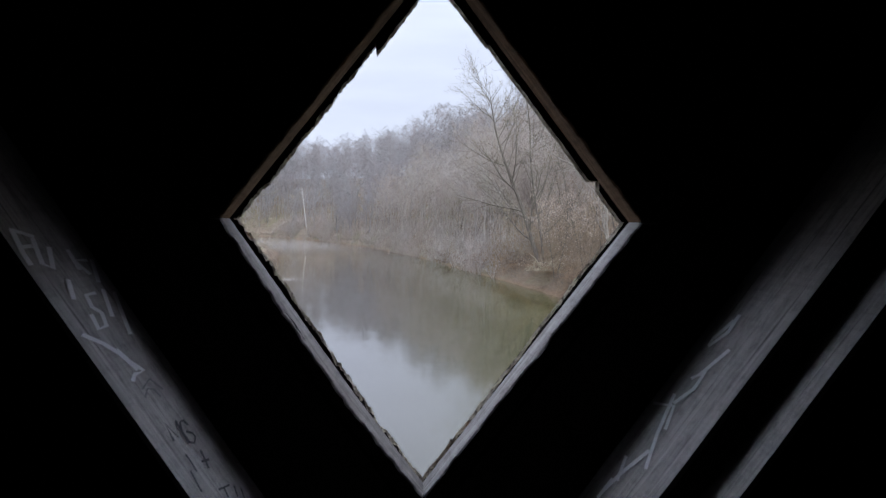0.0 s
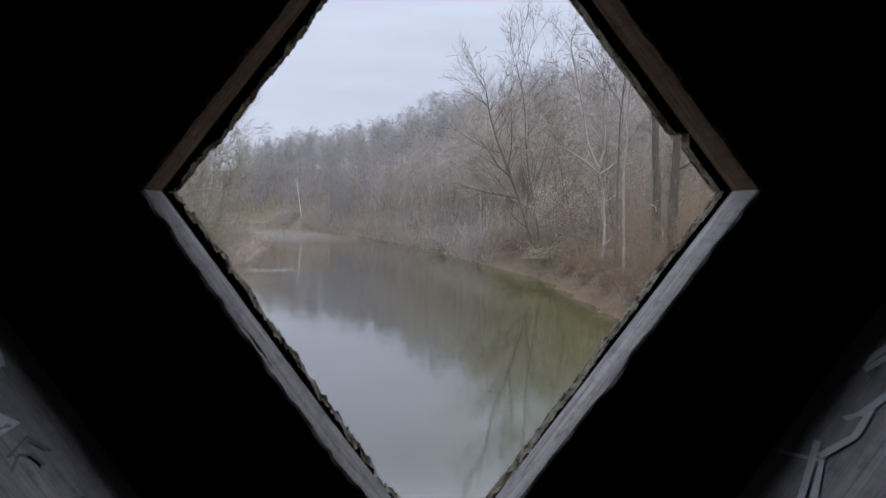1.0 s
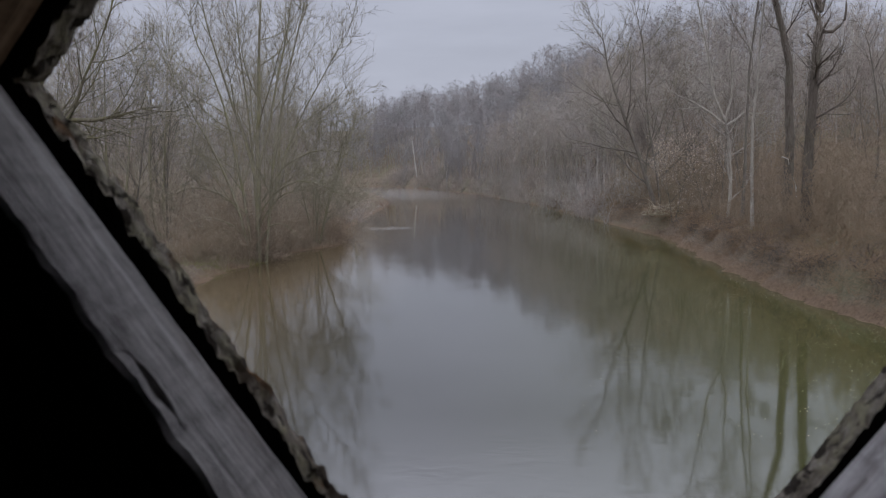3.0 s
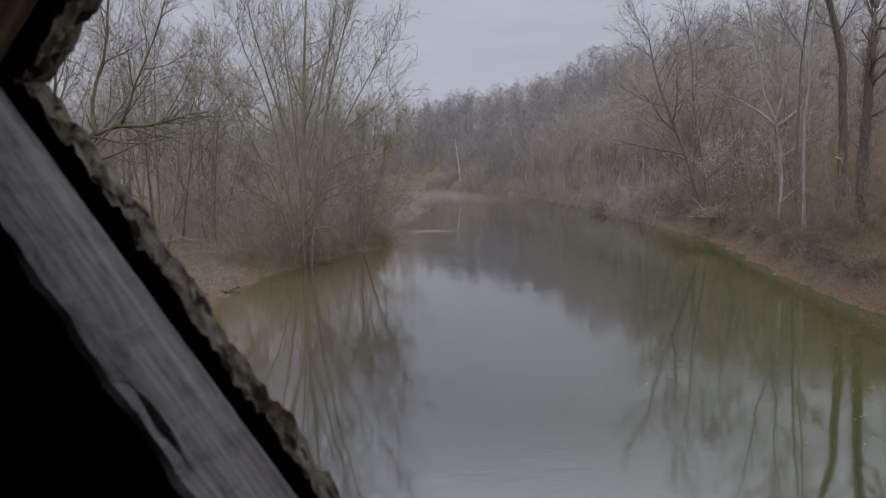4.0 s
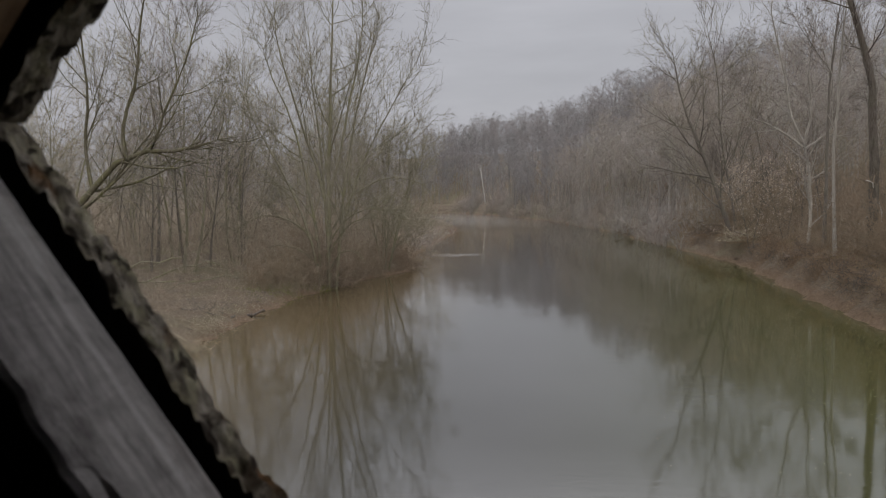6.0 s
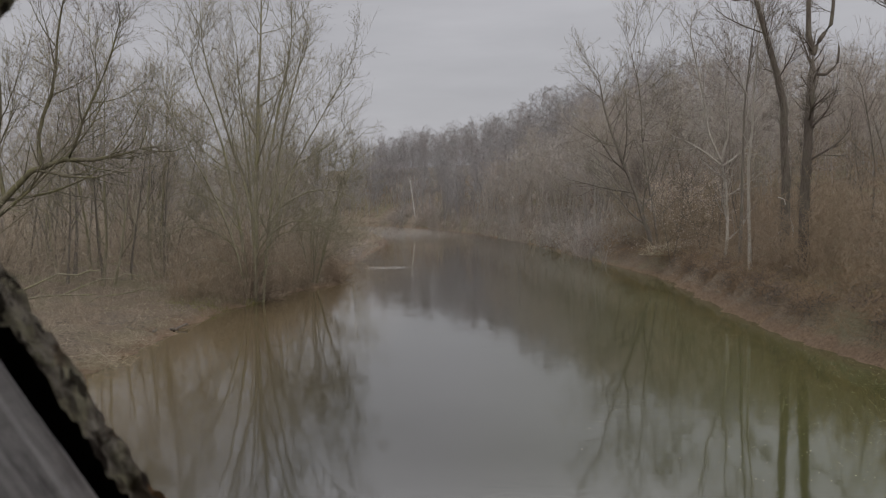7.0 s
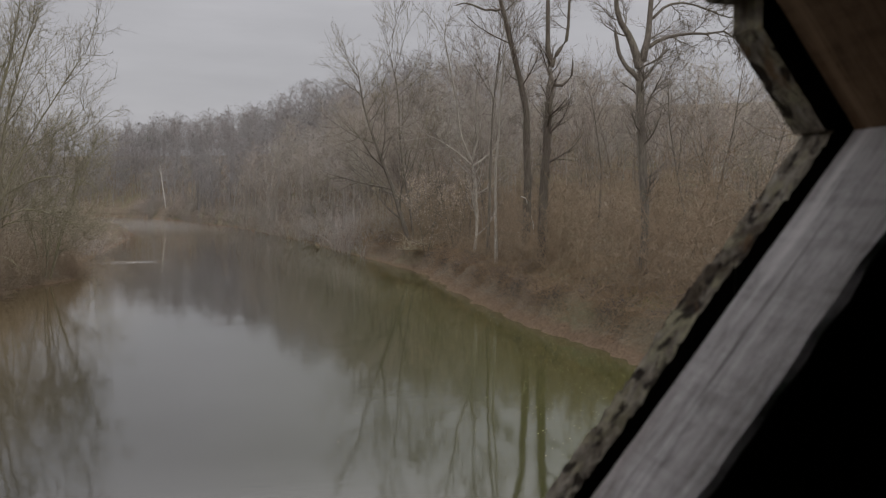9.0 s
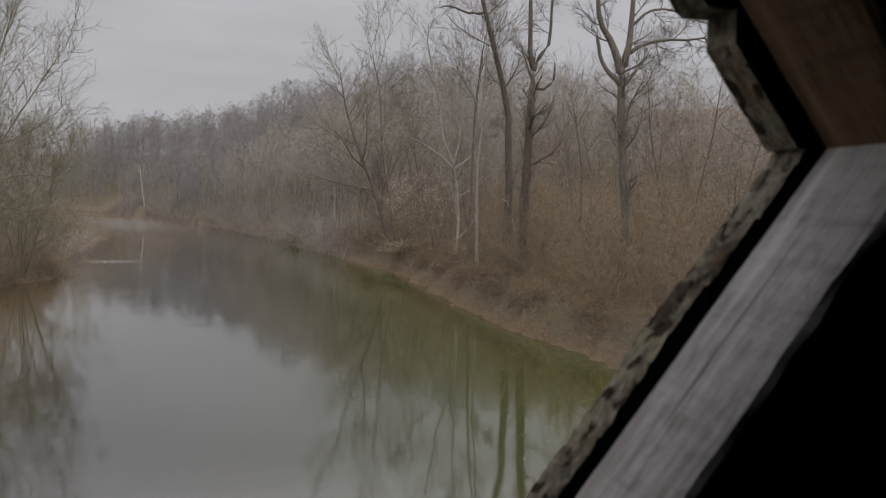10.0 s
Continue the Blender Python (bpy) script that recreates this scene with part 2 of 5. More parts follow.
def water_material():
    n = Nodes("murky_river_water")
    v = n.mapping((1.0, 0.45, 1.0))
    swell = n.noise(v, 0.35, 2.0, 0.5, 0.3)
    ripple = n.noise(n.mapping((0.55, 1.0, 1.0)), 2.0, 3.0, 0.55, 0.2)
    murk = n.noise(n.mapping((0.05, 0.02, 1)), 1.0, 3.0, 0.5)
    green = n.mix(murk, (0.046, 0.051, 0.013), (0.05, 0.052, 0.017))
    brown_tint = n.mix(murk, (0.1, 0.073, 0.036), (0.086, 0.066, 0.035))
    zone = n.noise(n.mapping((0.12, 0.05, 1)), 1.0, 3.0, 0.6)
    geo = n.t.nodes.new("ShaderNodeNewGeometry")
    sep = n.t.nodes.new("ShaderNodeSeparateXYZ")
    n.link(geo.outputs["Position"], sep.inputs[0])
    # the banks' reflections tint the base colour: brown left, neutral middle, green right
    c = n.mix(n.rerange(sep.outputs["X"], -13, -5), brown_tint, (0.038, 0.036, 0.028))
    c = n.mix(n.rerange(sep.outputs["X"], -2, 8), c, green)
    # quick water at the bend and over one short shoal
    fast = n.rerange(sep.outputs["Y"], 140, 240, 0, 2.2)
    off = n.t.nodes.new("ShaderNodeVectorMath")
    off.operation = "SUBTRACT"
    off.inputs[1].default_value = (-13.2, 84.0, 0)
    n.link(geo.outputs["Position"], off.inputs[0])
    wide = n.t.nodes.new("ShaderNodeVectorMath")
    wide.operation = "MULTIPLY"
    wide.inputs[1].default_value = (0.22, 0.42, 0)
    n.link(off.outputs[0], wide.inputs[0])
    dist = n.t.nodes.new("ShaderNodeVectorMath")
    dist.operation = "LENGTH"
    n.link(wide.outputs[0], dist.inputs[0])
    shoal = n.rerange(dist.outputs["Value"], 0.1, 1.15, 1.1, 0)
    lively = n.mix(1.0, fast, shoal, "LIGHTEN")
    h = n.mix(n.rerange(zone, 0.42, 0.66, 0.08, 0.45), swell, ripple)
    fine = n.noise(n.mapping((0.55, 1.0, 1)), 2.6, 2.0, 0.5, 0.8)
    breeze = n.rerange(n.noise(n.mapping((0.09, 0.12, 1)), 1.0, 3.0, 0.6), 0.46, 0.66, 0.03, 0.55)
    h = n.mix(1.0, h, n.mix(1.0, fine, breeze, "MULTIPLY"), "ADD")
    chop = n.noise(n.mapping((1.2, 2.6, 1)), 1.6, 3.0, 0.6, 0.2)
    scaled = n.mix(1.0, chop, lively, "MULTIPLY")
    scaled = n.mix(1.0, scaled, (5.0, 5.0, 5.0), "MULTIPLY")
    h = n.mix(1.0, h, scaled, "ADD")
    n.bump(h, 0.4, 0.024)
    # sky reflected off the chop of the quick stretches, painted as pale patches
    sky_glint = n.mix(1.0, n.rerange(n.noise(n.mapping((0.5, 0.22, 1)), 1.6, 5.0, 0.7, 0.3), 0.5, 0.66), n.rerange(lively, 0.3, 1.3, 0, 0.5), "MULTIPLY")
    c = n.mix(sky_glint, c, (0.62, 0.63, 0.65))
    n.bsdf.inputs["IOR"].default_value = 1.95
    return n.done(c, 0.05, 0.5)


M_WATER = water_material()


def plain(name, a, b, scale=30.0, rough=0.85):
    n = Nodes(name)
    f = n.noise(n.mapping((1, 1, 1)), scale, 4.0, 0.6)
    return n.done(n.mix(f, a, b), rough, 0.2)


M_CHALK = plain("pale_paint_marks", (0.86, 0.86, 0.88), (0.95, 0.95, 0.97), 60)
M_INK = plain("dark_marker_ink", (0.06, 0.06, 0.07), (0.17, 0.17, 0.18), 60)
M_INK_FAINT = plain("faded_marker_ink", (0.2, 0.2, 0.21), (0.34, 0.34, 0.35), 60)
M_DRY_LEAF = plain("dry_beech_leaf", (0.36, 0.29, 0.22), (0.56, 0.47, 0.375), 4)
M_LEAF = plain("floating_dead_leaf", (0.34, 0.31, 0.23), (0.52, 0.48, 0.38), 3)

# ---------------------------------------------------------------- mesh helpers


def link_mesh(name, verts, faces, material, parent=None, label="", smooth=False):
    me = bpy.data.meshes.new(name)
    me.from_pydata(verts, [], faces)
    me.update()
    if smooth:
        me.polygons.foreach_set("use_smooth", [True] * len(me.polygons))
    me.materials.append(material)
    ob = new(name, me)
    if parent:
        ob.parent = parent
    if label:
        ob["label"] = label
    return ob


def part(name, bm, material, parent, label=""):
    """A bmesh as one mesh object under a thing or under a part."""
    me = bpy.data.meshes.new(name)
    bmesh.ops.recalc_face_normals(bm, faces=bm.faces)
    bm.to_mesh(me)
    bm.free()
    me.materials.append(material)
    ob = new(name, me)
    ob.parent = parent
    if label:
        ob["label"] = label
    return ob


def box_bm(x0, x1, y0, y1, z0, z1, cuts=0, rough=0.0, seed=0.0, bevel=0.004):
    """A bevelled bar along x, cut into lengths and made uneven."""
    bm = bmesh.new()
    bmesh.ops.create_cube(bm, size=1.0)
    for v in bm.verts:
        v.co = ((x0 + x1) / 2 + v.co.x * (x1 - x0), (y0 + y1) / 2 + v.co.y * (y1 - y0), (z0 + z1) / 2 + v.co.z * (z1 - z0))
    if bevel:
        bmesh.ops.bevel(bm, geom=bm.edges[:], offset=bevel, segments=1, affect="EDGES")
    for i in range(1, cuts):
        p = x0 + (x1 - x0) * i / cuts
        bmesh.ops.bisect_plane(bm, geom=bm.verts[:] + bm.edges[:] + bm.faces[:], plane_co=(p, 0, 0), plane_no=(1, 0, 0))
    if rough:
        for v in bm.verts:
            w = noise.noise_vector(Vector((v.co.x * 9 + seed, v.co.y * 30, v.co.z * 30))) + 0.6 * noise.noise_vector(Vector((v.co.x * 37, v.co.y * 40, seed + v.co.z * 40)))
            v.co += Vector((0, w.y, w.z)) * rough
    return bm


def raw_mesh(name, verts, tris):
    """A mesh from numpy arrays of corners and triangles."""
    me = bpy.data.meshes.new(name)
    n, f = len(verts), len(tris)
    me.vertices.add(n)
    me.vertices.foreach_set("co", np.asarray(verts, dtype=np.float32).ravel())
    me.loops.add(3 * f)
    me.loops.foreach_set("vertex_index", np.asarray(tris, dtype=np.int32).ravel())
    me.polygons.add(f)
    me.polygons.foreach_set("loop_start", np.arange(0, 3 * f, 3, dtype=np.int32))
    me.polygons.foreach_set("use_smooth", np.ones(f, dtype=bool))
    me.update(calc_edges=True)
    return me


def unit(a):
    return a / np.maximum(np.linalg.norm(a, axis=-1, keepdims=True), 1e-9)


def tubes(pts, radii, sides):
    """Corners and triangles of tapered tubes, one for each row of points; each ends in a point."""
    b, k = pts.shape[:2]
    tan = np.empty_like(pts)
    tan[:, 1:-1] = pts[:, 2:] - pts[:, :-2] if k > 2 else tan[:, 1:-1]
    tan[:, 0], tan[:, -1] = pts[:, 1] - pts[:, 0], pts[:, -1] - pts[:, -2]
    tan = unit(tan)
    ref = np.where(np.abs(tan[..., 2:3]) > 0.9, np.array([1.0, 0, 0]), np.array([0, 0, 1.0]))
    u = unit(np.cross(tan, ref))
    w = np.cross(tan, u)
    a = np.arange(sides) * 2 * np.pi / sides
    rings = pts[:, :-1, None] + radii[:, :-1, None, None] * (np.cos(a)[:, None] * u[:, :-1, None] + np.sin(a)[:, None] * w[:, :-1, None])
    per = (k - 1) * sides + 1
    verts = np.concatenate([rings.reshape(b, -1, 3), pts[:, -1:]], axis=1).reshape(-1, 3)
    t = []
    for i in range(k - 2):
        for s in range(sides):
            p, q = i * sides + s, i * sides + (s + 1) % sides
            t += [(p, q, q + sides), (p, q + sides, p + sides)]
    for s in range(sides):
        t.append(((k - 2) * sides + s, (k - 2) * sides + (s + 1) % sides, per - 1))
    tris = (np.array(t)[None] + (np.arange(b) * per)[:, None, None]).reshape(-1, 3)
    return verts, tris


def merge(chunks):
    vs, ts, base = [], [], 0
    for v, t in chunks:
        vs.append(v)
        ts.append(t + base)
        base += len(v)
    return np.concatenate(vs), np.concatenate(ts)


def grow(rng, start, way, length, r0, k, wiggle, lift, end=0.25):
    """Branches that wander and turn up on their way: points and radii."""
    b = len(start)
    pts = np.zeros((b, k, 3))
    pts[:, 0] = start
    d = unit(way)
    for i in range(1, k):
        d = unit(d + rng.normal(0, wiggle, (b, 3)) + np.array([0, 0, lift]))
        pts[:, i] = pts[:, i - 1] + d * (length / (k - 1))[:, None]
    radii = r0[:, None] * np.linspace(1, end, k)[None]
    return pts, radii


def sprout(rng, pts, radii, count, low, angle, ratio, r_ratio, high=1.0, spread=0.3):
    """Where child branches leave their parents: start, way, length ratio and radius."""
    b, k = pts.shape[:2]
    n = b * count
    par = np.repeat(np.arange(b), count)
    t = low + (high - low) * (np.tile(np.arange(count), b) + rng.random(n)) / count
    f = t * (k - 1)
    i = np.minimum(f.astype(int), k - 2)
    w = (f - i)[:, None]
    p = pts[par, i] * (1 - w) + pts[par, i + 1] * w
    tan = unit(pts[par, i + 1] - pts[par, i])
    r = radii[par, i] * (1 - w[:, 0]) + radii[par, i + 1] * w[:, 0]
    side = unit(np.cross(tan, rng.normal(size=(n, 3))))
    a = np.radians(angle) * (1 + spread * rng.normal(size=n))
    way = np.cos(a)[:, None] * tan + np.sin(a)[:, None] * side
    total = np.linalg.norm(np.diff(pts, axis=1), axis=2).sum(1)
    length = total[par] * ratio * (0.65 + 0.7 * rng.random(n)) * (1.15 - 0.55 * t)
    return p, way, length, np.maximum(r * r_ratio, 0.004)

# ---------------------------------------------------------------- the river's course and the ground
R_BANK = np.array([(17, -600), (17, -20), (16, 0), (15, 10), (14.1, 25), (13.6, 29.8), (12.7, 36.9), (12.7, 46.7), (13.5, 67.6), (10.5, 93), (5.2, 137), (-7, 204), (-27, 277), (-55, 354), (-120, 430), (-400, 560)], float)
L_BANK = np.array([(-15, -600), (-15, 0), (-15, 15), (-15.6, 28.2), (-16.4, 34), (-17.2, 41), (-17.5, 48), (-16.7, 53), (-16.5, 57.5), (-15.6, 60.5), (-14.2, 64.5), (-14.8, 69.6), (-17.4, 82), (-21.5, 135), (-24.4, 160), (-36, 215), (-57, 294), (-95, 350), (-180, 410), (-430, 500)], float)


def right_edge(y):
    return np.interp(y, R_BANK[:, 1], R_BANK[:, 0])


def left_edge(y):
    return np.interp(y, L_BANK[:, 1], L_BANK[:, 0])


def soft_noise(x, y, s, o=0.0):
    """Smooth waves that pass for uneven ground."""
    x, y = x * s + o, y * s - o
    return (np.sin(x * 1.3 + 1.7 * np.sin(y * 0.9)) + np.sin(y * 1.7 + 1.3 * np.sin(x * 1.1 + 2)) + 0.6 * np.sin(x * 2.9 - y * 2.3 + o)) / 2.6


def ground_height(x, y):
    """The ground's height over the water."""
    x, y = np.asarray(x, float), np.asarray(y, float)
    dr, dl = x - right_edge(y), left_edge(y) - x
    far = np.clip((y - 70) / 170, 0, 1)
    bank_r = np.interp(dr, [-6, -1.5, 0, 0.35, 1.0, 1.5, 3.5, 6, 12, 30, 70, 160, 400, 2500], [-1.5, -0.5, 0, 0.3, 0.75, 1.45, 2.3, 2.9, 3.3, 4.2, 6.5, 9, 10, 10])
    hill = np.interp(dr, [0, 6, 28, 70, 200, 2500], [0, 2.0, 18, 28, 32, 32]) * far * far * (3 - 2 * far) * (1 - 0.22 * np.clip((y - 290) / 90, 0, 1))
    bank_l = np.interp(dl, [-6, -1.5, 0, 0.6, 2, 6, 20, 120, 400, 2500], [-1.5, -0.5, 0, 0.25, 0.6, 0.9, 1.3, 3, 10, 12])
    rise_l = np.interp(dl, [0, 30, 120, 400, 2500], [0, 1, 9, 16, 16]) * np.clip((y - 150) / 120, 0, 1)
    bank_l = bank_l + np.where(dl > 0, rise_l, 0)
    h = np.where(dr > -6, bank_r + np.where(dr > 0, hill, 0), np.where(dl > -6, bank_l, -1.5))
    rough = np.clip(np.maximum(dr, dl) / 3, 0, 1)
    h = h + rough * (0.22 * soft_noise(x, y, 0.7) + 0.1 * soft_noise(x, y, 2.3, 5) + 0.9 * soft_noise(x, y, 0.045, 2) * np.clip(np.maximum(dr, dl) / 40, 0, 1))
    # bank edges are bitten here and there
    edge = np.exp(-((np.maximum(dr, dl) - 0.8) / 0.9) ** 2)
    return h + edge * (0.2 * soft_noise(x, y, 1.9, 9) + 0.13 * soft_noise(x, y, 5.1, 3))


def spaced(parts):
    return np.concatenate([np.linspace(a, b, n, endpoint=False) for a, b, n in parts] + [[parts[-1][1]]])


def make_ground():
    side = np.concatenate([spaced([(0, 2.4, 12), (2.4, 8, 16), (8, 30, 22), (30, 120, 22), (120, 400, 10), (400, 2500, 8)])])
    ys = spaced([(-600, -40, 8), (-40, 14, 18), (14, 80, 165), (80, 160, 80), (160, 420, 70), (420, 900, 20), (900, 3000, 10)])
    cols = []
    wob_r = 0.35 * soft_noise(ys, ys * 0, 0.7) + 0.1 * soft_noise(ys, ys * 0 + 3, 2.0)
    wob_l = 0.3 * soft_noise(ys, ys * 0 + 9, 0.8) + 0.2 * soft_noise(ys, ys * 0 + 5, 2.1)
    for d in side[::-1]:
        cols.append(left_edge(ys) + wob_l * math.exp(-d / 5) - d)
    for s in (0.08, 0.2, 0.5, 0.8, 0.92):
        cols.append(left_edge(ys) * (1 - s) + right_edge(ys) * s)
    for d in side:
        cols.append(right_edge(ys) + wob_r * math.exp(-d / 5) + d)
    X = np.array(cols)
    Y = np.broadcast_to(ys, X.shape)
    # heights are taken at the unbent columns, so the waterline wavers with the columns
    base = np.array([left_edge(ys) - d for d in side[::-1]] + [X[len(side) + i] for i in range(5)] + [right_edge(ys) + d for d in side])
    Z = ground_height(base, Y)
    nc, nr = X.shape
    verts = np.stack([X, Y, Z], -1).reshape(-1, 3)
    i, j = np.meshgrid(np.arange(nc - 1), np.arange(nr - 1), indexing="ij")
    a = (i * nr + j).ravel()
    tris = np.concatenate([np.stack([a, a + nr, a + nr + 1], 1), np.stack([a, a + nr + 1, a + 1], 1)])
    me = raw_mesh("ground", verts, tris)
    me.materials.append(M_GROUND)
    tagged(new("ground", me), "river banks and hills of brown leaf litter and mud", "ground", kind="structure")


make_ground()


def make_water():
    ys = spaced([(-600, 0, 6), (0, 160, 40), (160, 560, 30)])
    rows = []
    for y in ys:
        rows += [(left_edge(y) - 3, y, 0), (right_edge(y) + 3, y, 0)]
    faces = [(2 * i, 2 * i + 1, 2 * i + 3, 2 * i + 2) for i in range(len(ys) - 1)]
    tagged(link_mesh("water", rows, faces, M_WATER), "calm murky green-brown river with soft ripples", "river", kind="structure")


make_water()

# ---------------------------------------------------------------- the covered bridge
ZC = 6.0                                    # height of the window's side corners
LEFT, RIGHT, TOP, BOTTOM = Vector((-0.4, 0, ZC)), Vector((0.4, 0, ZC)), Vector((0.003, 0, ZC + 0.515)), Vector((-0.014, 0, ZC - 0.531))
DEEP = 0.083                                # depth of the lining boards
FLOOR_Z, EAVE_Z, BACK_Y, END_X = 4.4, 8.0, -4.6, 17.0


def edge_z(x, upper):
    """Height of the opening's upper or lower edge at x; the corner's height outside it."""
    tip = TOP if upper else BOTTOM
    if x <= LEFT.x or x >= RIGHT.x:
        return ZC
    corner = LEFT if x < tip.x else RIGHT
    f = (x - corner.x) / (tip.x - corner.x)
    return ZC + f * (tip.z - ZC)


wall_south = tagged(new("wall_south"), "bridge side wall of upright rough boards, inner faces black as shade", "wall", kind="structure")


def siding_board(x0, x1, upper, reach, seed, chew, cut=None):
    """One upright board above or below the opening, its sawn end ragged where it stands out into the opening."""
    n, rows = 150, 7
    y0, y1 = DEEP + 0.011, DEEP + 0.042
    far = EAVE_Z if upper else FLOOR_Z - 0.3
    sgn = -1 if upper else 1
    front, verts, faces, inner = [], [], [], []
    for i in range(n + 1):
        x = x0 + (x1 - x0) * i / n
        f = (x - x0) / (x1 - x0)
        over = reach[0] * (1 - f) + reach[1] * f
        rag = 0.6 * noise.noise(Vector((x * 24, seed, 0))) + 0.28 * noise.noise(Vector((x * 90, seed, 3))) + 0.4 * noise.noise(Vector((x * 260, seed, 7)))
        col = []
        for j in range(rows):
            y = y0 + (y1 - y0) * j / (rows - 1)
            chip = chew * (0.8 * noise.noise(Vector((x * 70, y * 150, seed))) + 0.7 * noise.noise(Vector((x * 220, y * 300, seed + 4))))
            z = edge_z(x, upper) + sgn * (over + chew * rag + 0.8 * chip) * 1.6
            if x < LEFT.x + 0.005 or x > RIGHT.x - 0.005:
                z = ZC
            elif upper:
                z = max(z, ZC + 0.0005, cut + 0.2 * chip if cut else 0.0)
            else:
                z = min(z, ZC - 0.0005)
            verts.append((x + 0.002 * chip / max(chew, 1e-4), y, z))
            col.append(len(verts) - 1)
        verts += [(x, y0, far), (x, y1, far)]
        front.append((col, len(verts) - 2, len(verts) - 1))
    for a, b in zip(front, front[1:]):
        for j in range(rows - 1):
            faces.append((a[0][j], b[0][j], b[0][j + 1], a[0][j + 1]))
        inner.append(len(faces))
        faces.append((a[1], b[1], b[0][0], a[0][0]))
        faces.append((a[0][-1], b[0][-1], b[2], a[2]))
        faces.append((a[2], b[2], b[1], a[1]))
    for c in (front[0], front[-1]):
        faces.append((*c[0], c[2], c[1]))
    ob = link_mesh("board", verts, faces, M_SIDING, wall_south, "rotted grey board with a ragged sawn end")
    # the face towards the room is black, its shade put into the colour
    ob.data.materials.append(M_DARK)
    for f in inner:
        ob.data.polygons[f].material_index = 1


JOINTS = (-0.564, -0.339, -0.114, 0.111, 0.336, 0.561)
UP = ((0.008, 0.0085), (0.012, 0.008), (0.020, 0.014), (0.0108, 0.0108), (0.0075, 0.0085))
DOWN = ((0.008, 0.006), (0.005, -0.004), (-0.006, -0.002), (-0.003, 0.0045), (0.002, 0.0055))
for i, (a, b) in enumerate(zip(JOINTS, JOINTS[1:])):
    c, d = (0.342 if v == 0.336 else v for v in (a, b))
    siding_board(c, d, True, UP[i], 11.3 * i + 2, 0.0035 if i < 2 else 0.002, ZC + 0.084 if i == 3 else None)
    a, b = (0.328 if v == 0.336 else v for v in (a, b))
    siding_board(a, b, False, DOWN[i], 7.7 * i + 50, 0.0055 if i in (0, 1, 2) else 0.0045)
# the plain boards farther along
for s in (-1, 1):
    x = 0.561 if s > 0 else -0.564
    for i in range(70):
        w = 0.225
        a, b = (x, x + w) if s > 0 else (x - w, x)
        bm = bmesh.new()
        bmesh.ops.create_cube(bm, size=1.0)
        for v in bm.verts:
            v.co = ((a + b) / 2 + v.co.x * (b - a), DEEP + 0.0265 + v.co.y * 0.031, (FLOOR_Z - 0.3 + EAVE_Z) / 2 + v.co.z * (EAVE_Z - FLOOR_Z + 0.3))
        ob = part("board", bm, M_SIDING, wall_south)
        # shade as colour again on the side that looks into the room
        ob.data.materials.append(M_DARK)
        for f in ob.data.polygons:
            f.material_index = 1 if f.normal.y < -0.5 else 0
        x += s * w

# lining of the diamond opening
window_1 = tagged(new("window_1"), "diamond-shaped unglazed opening lined with weathered boards", "window", kind="structure")


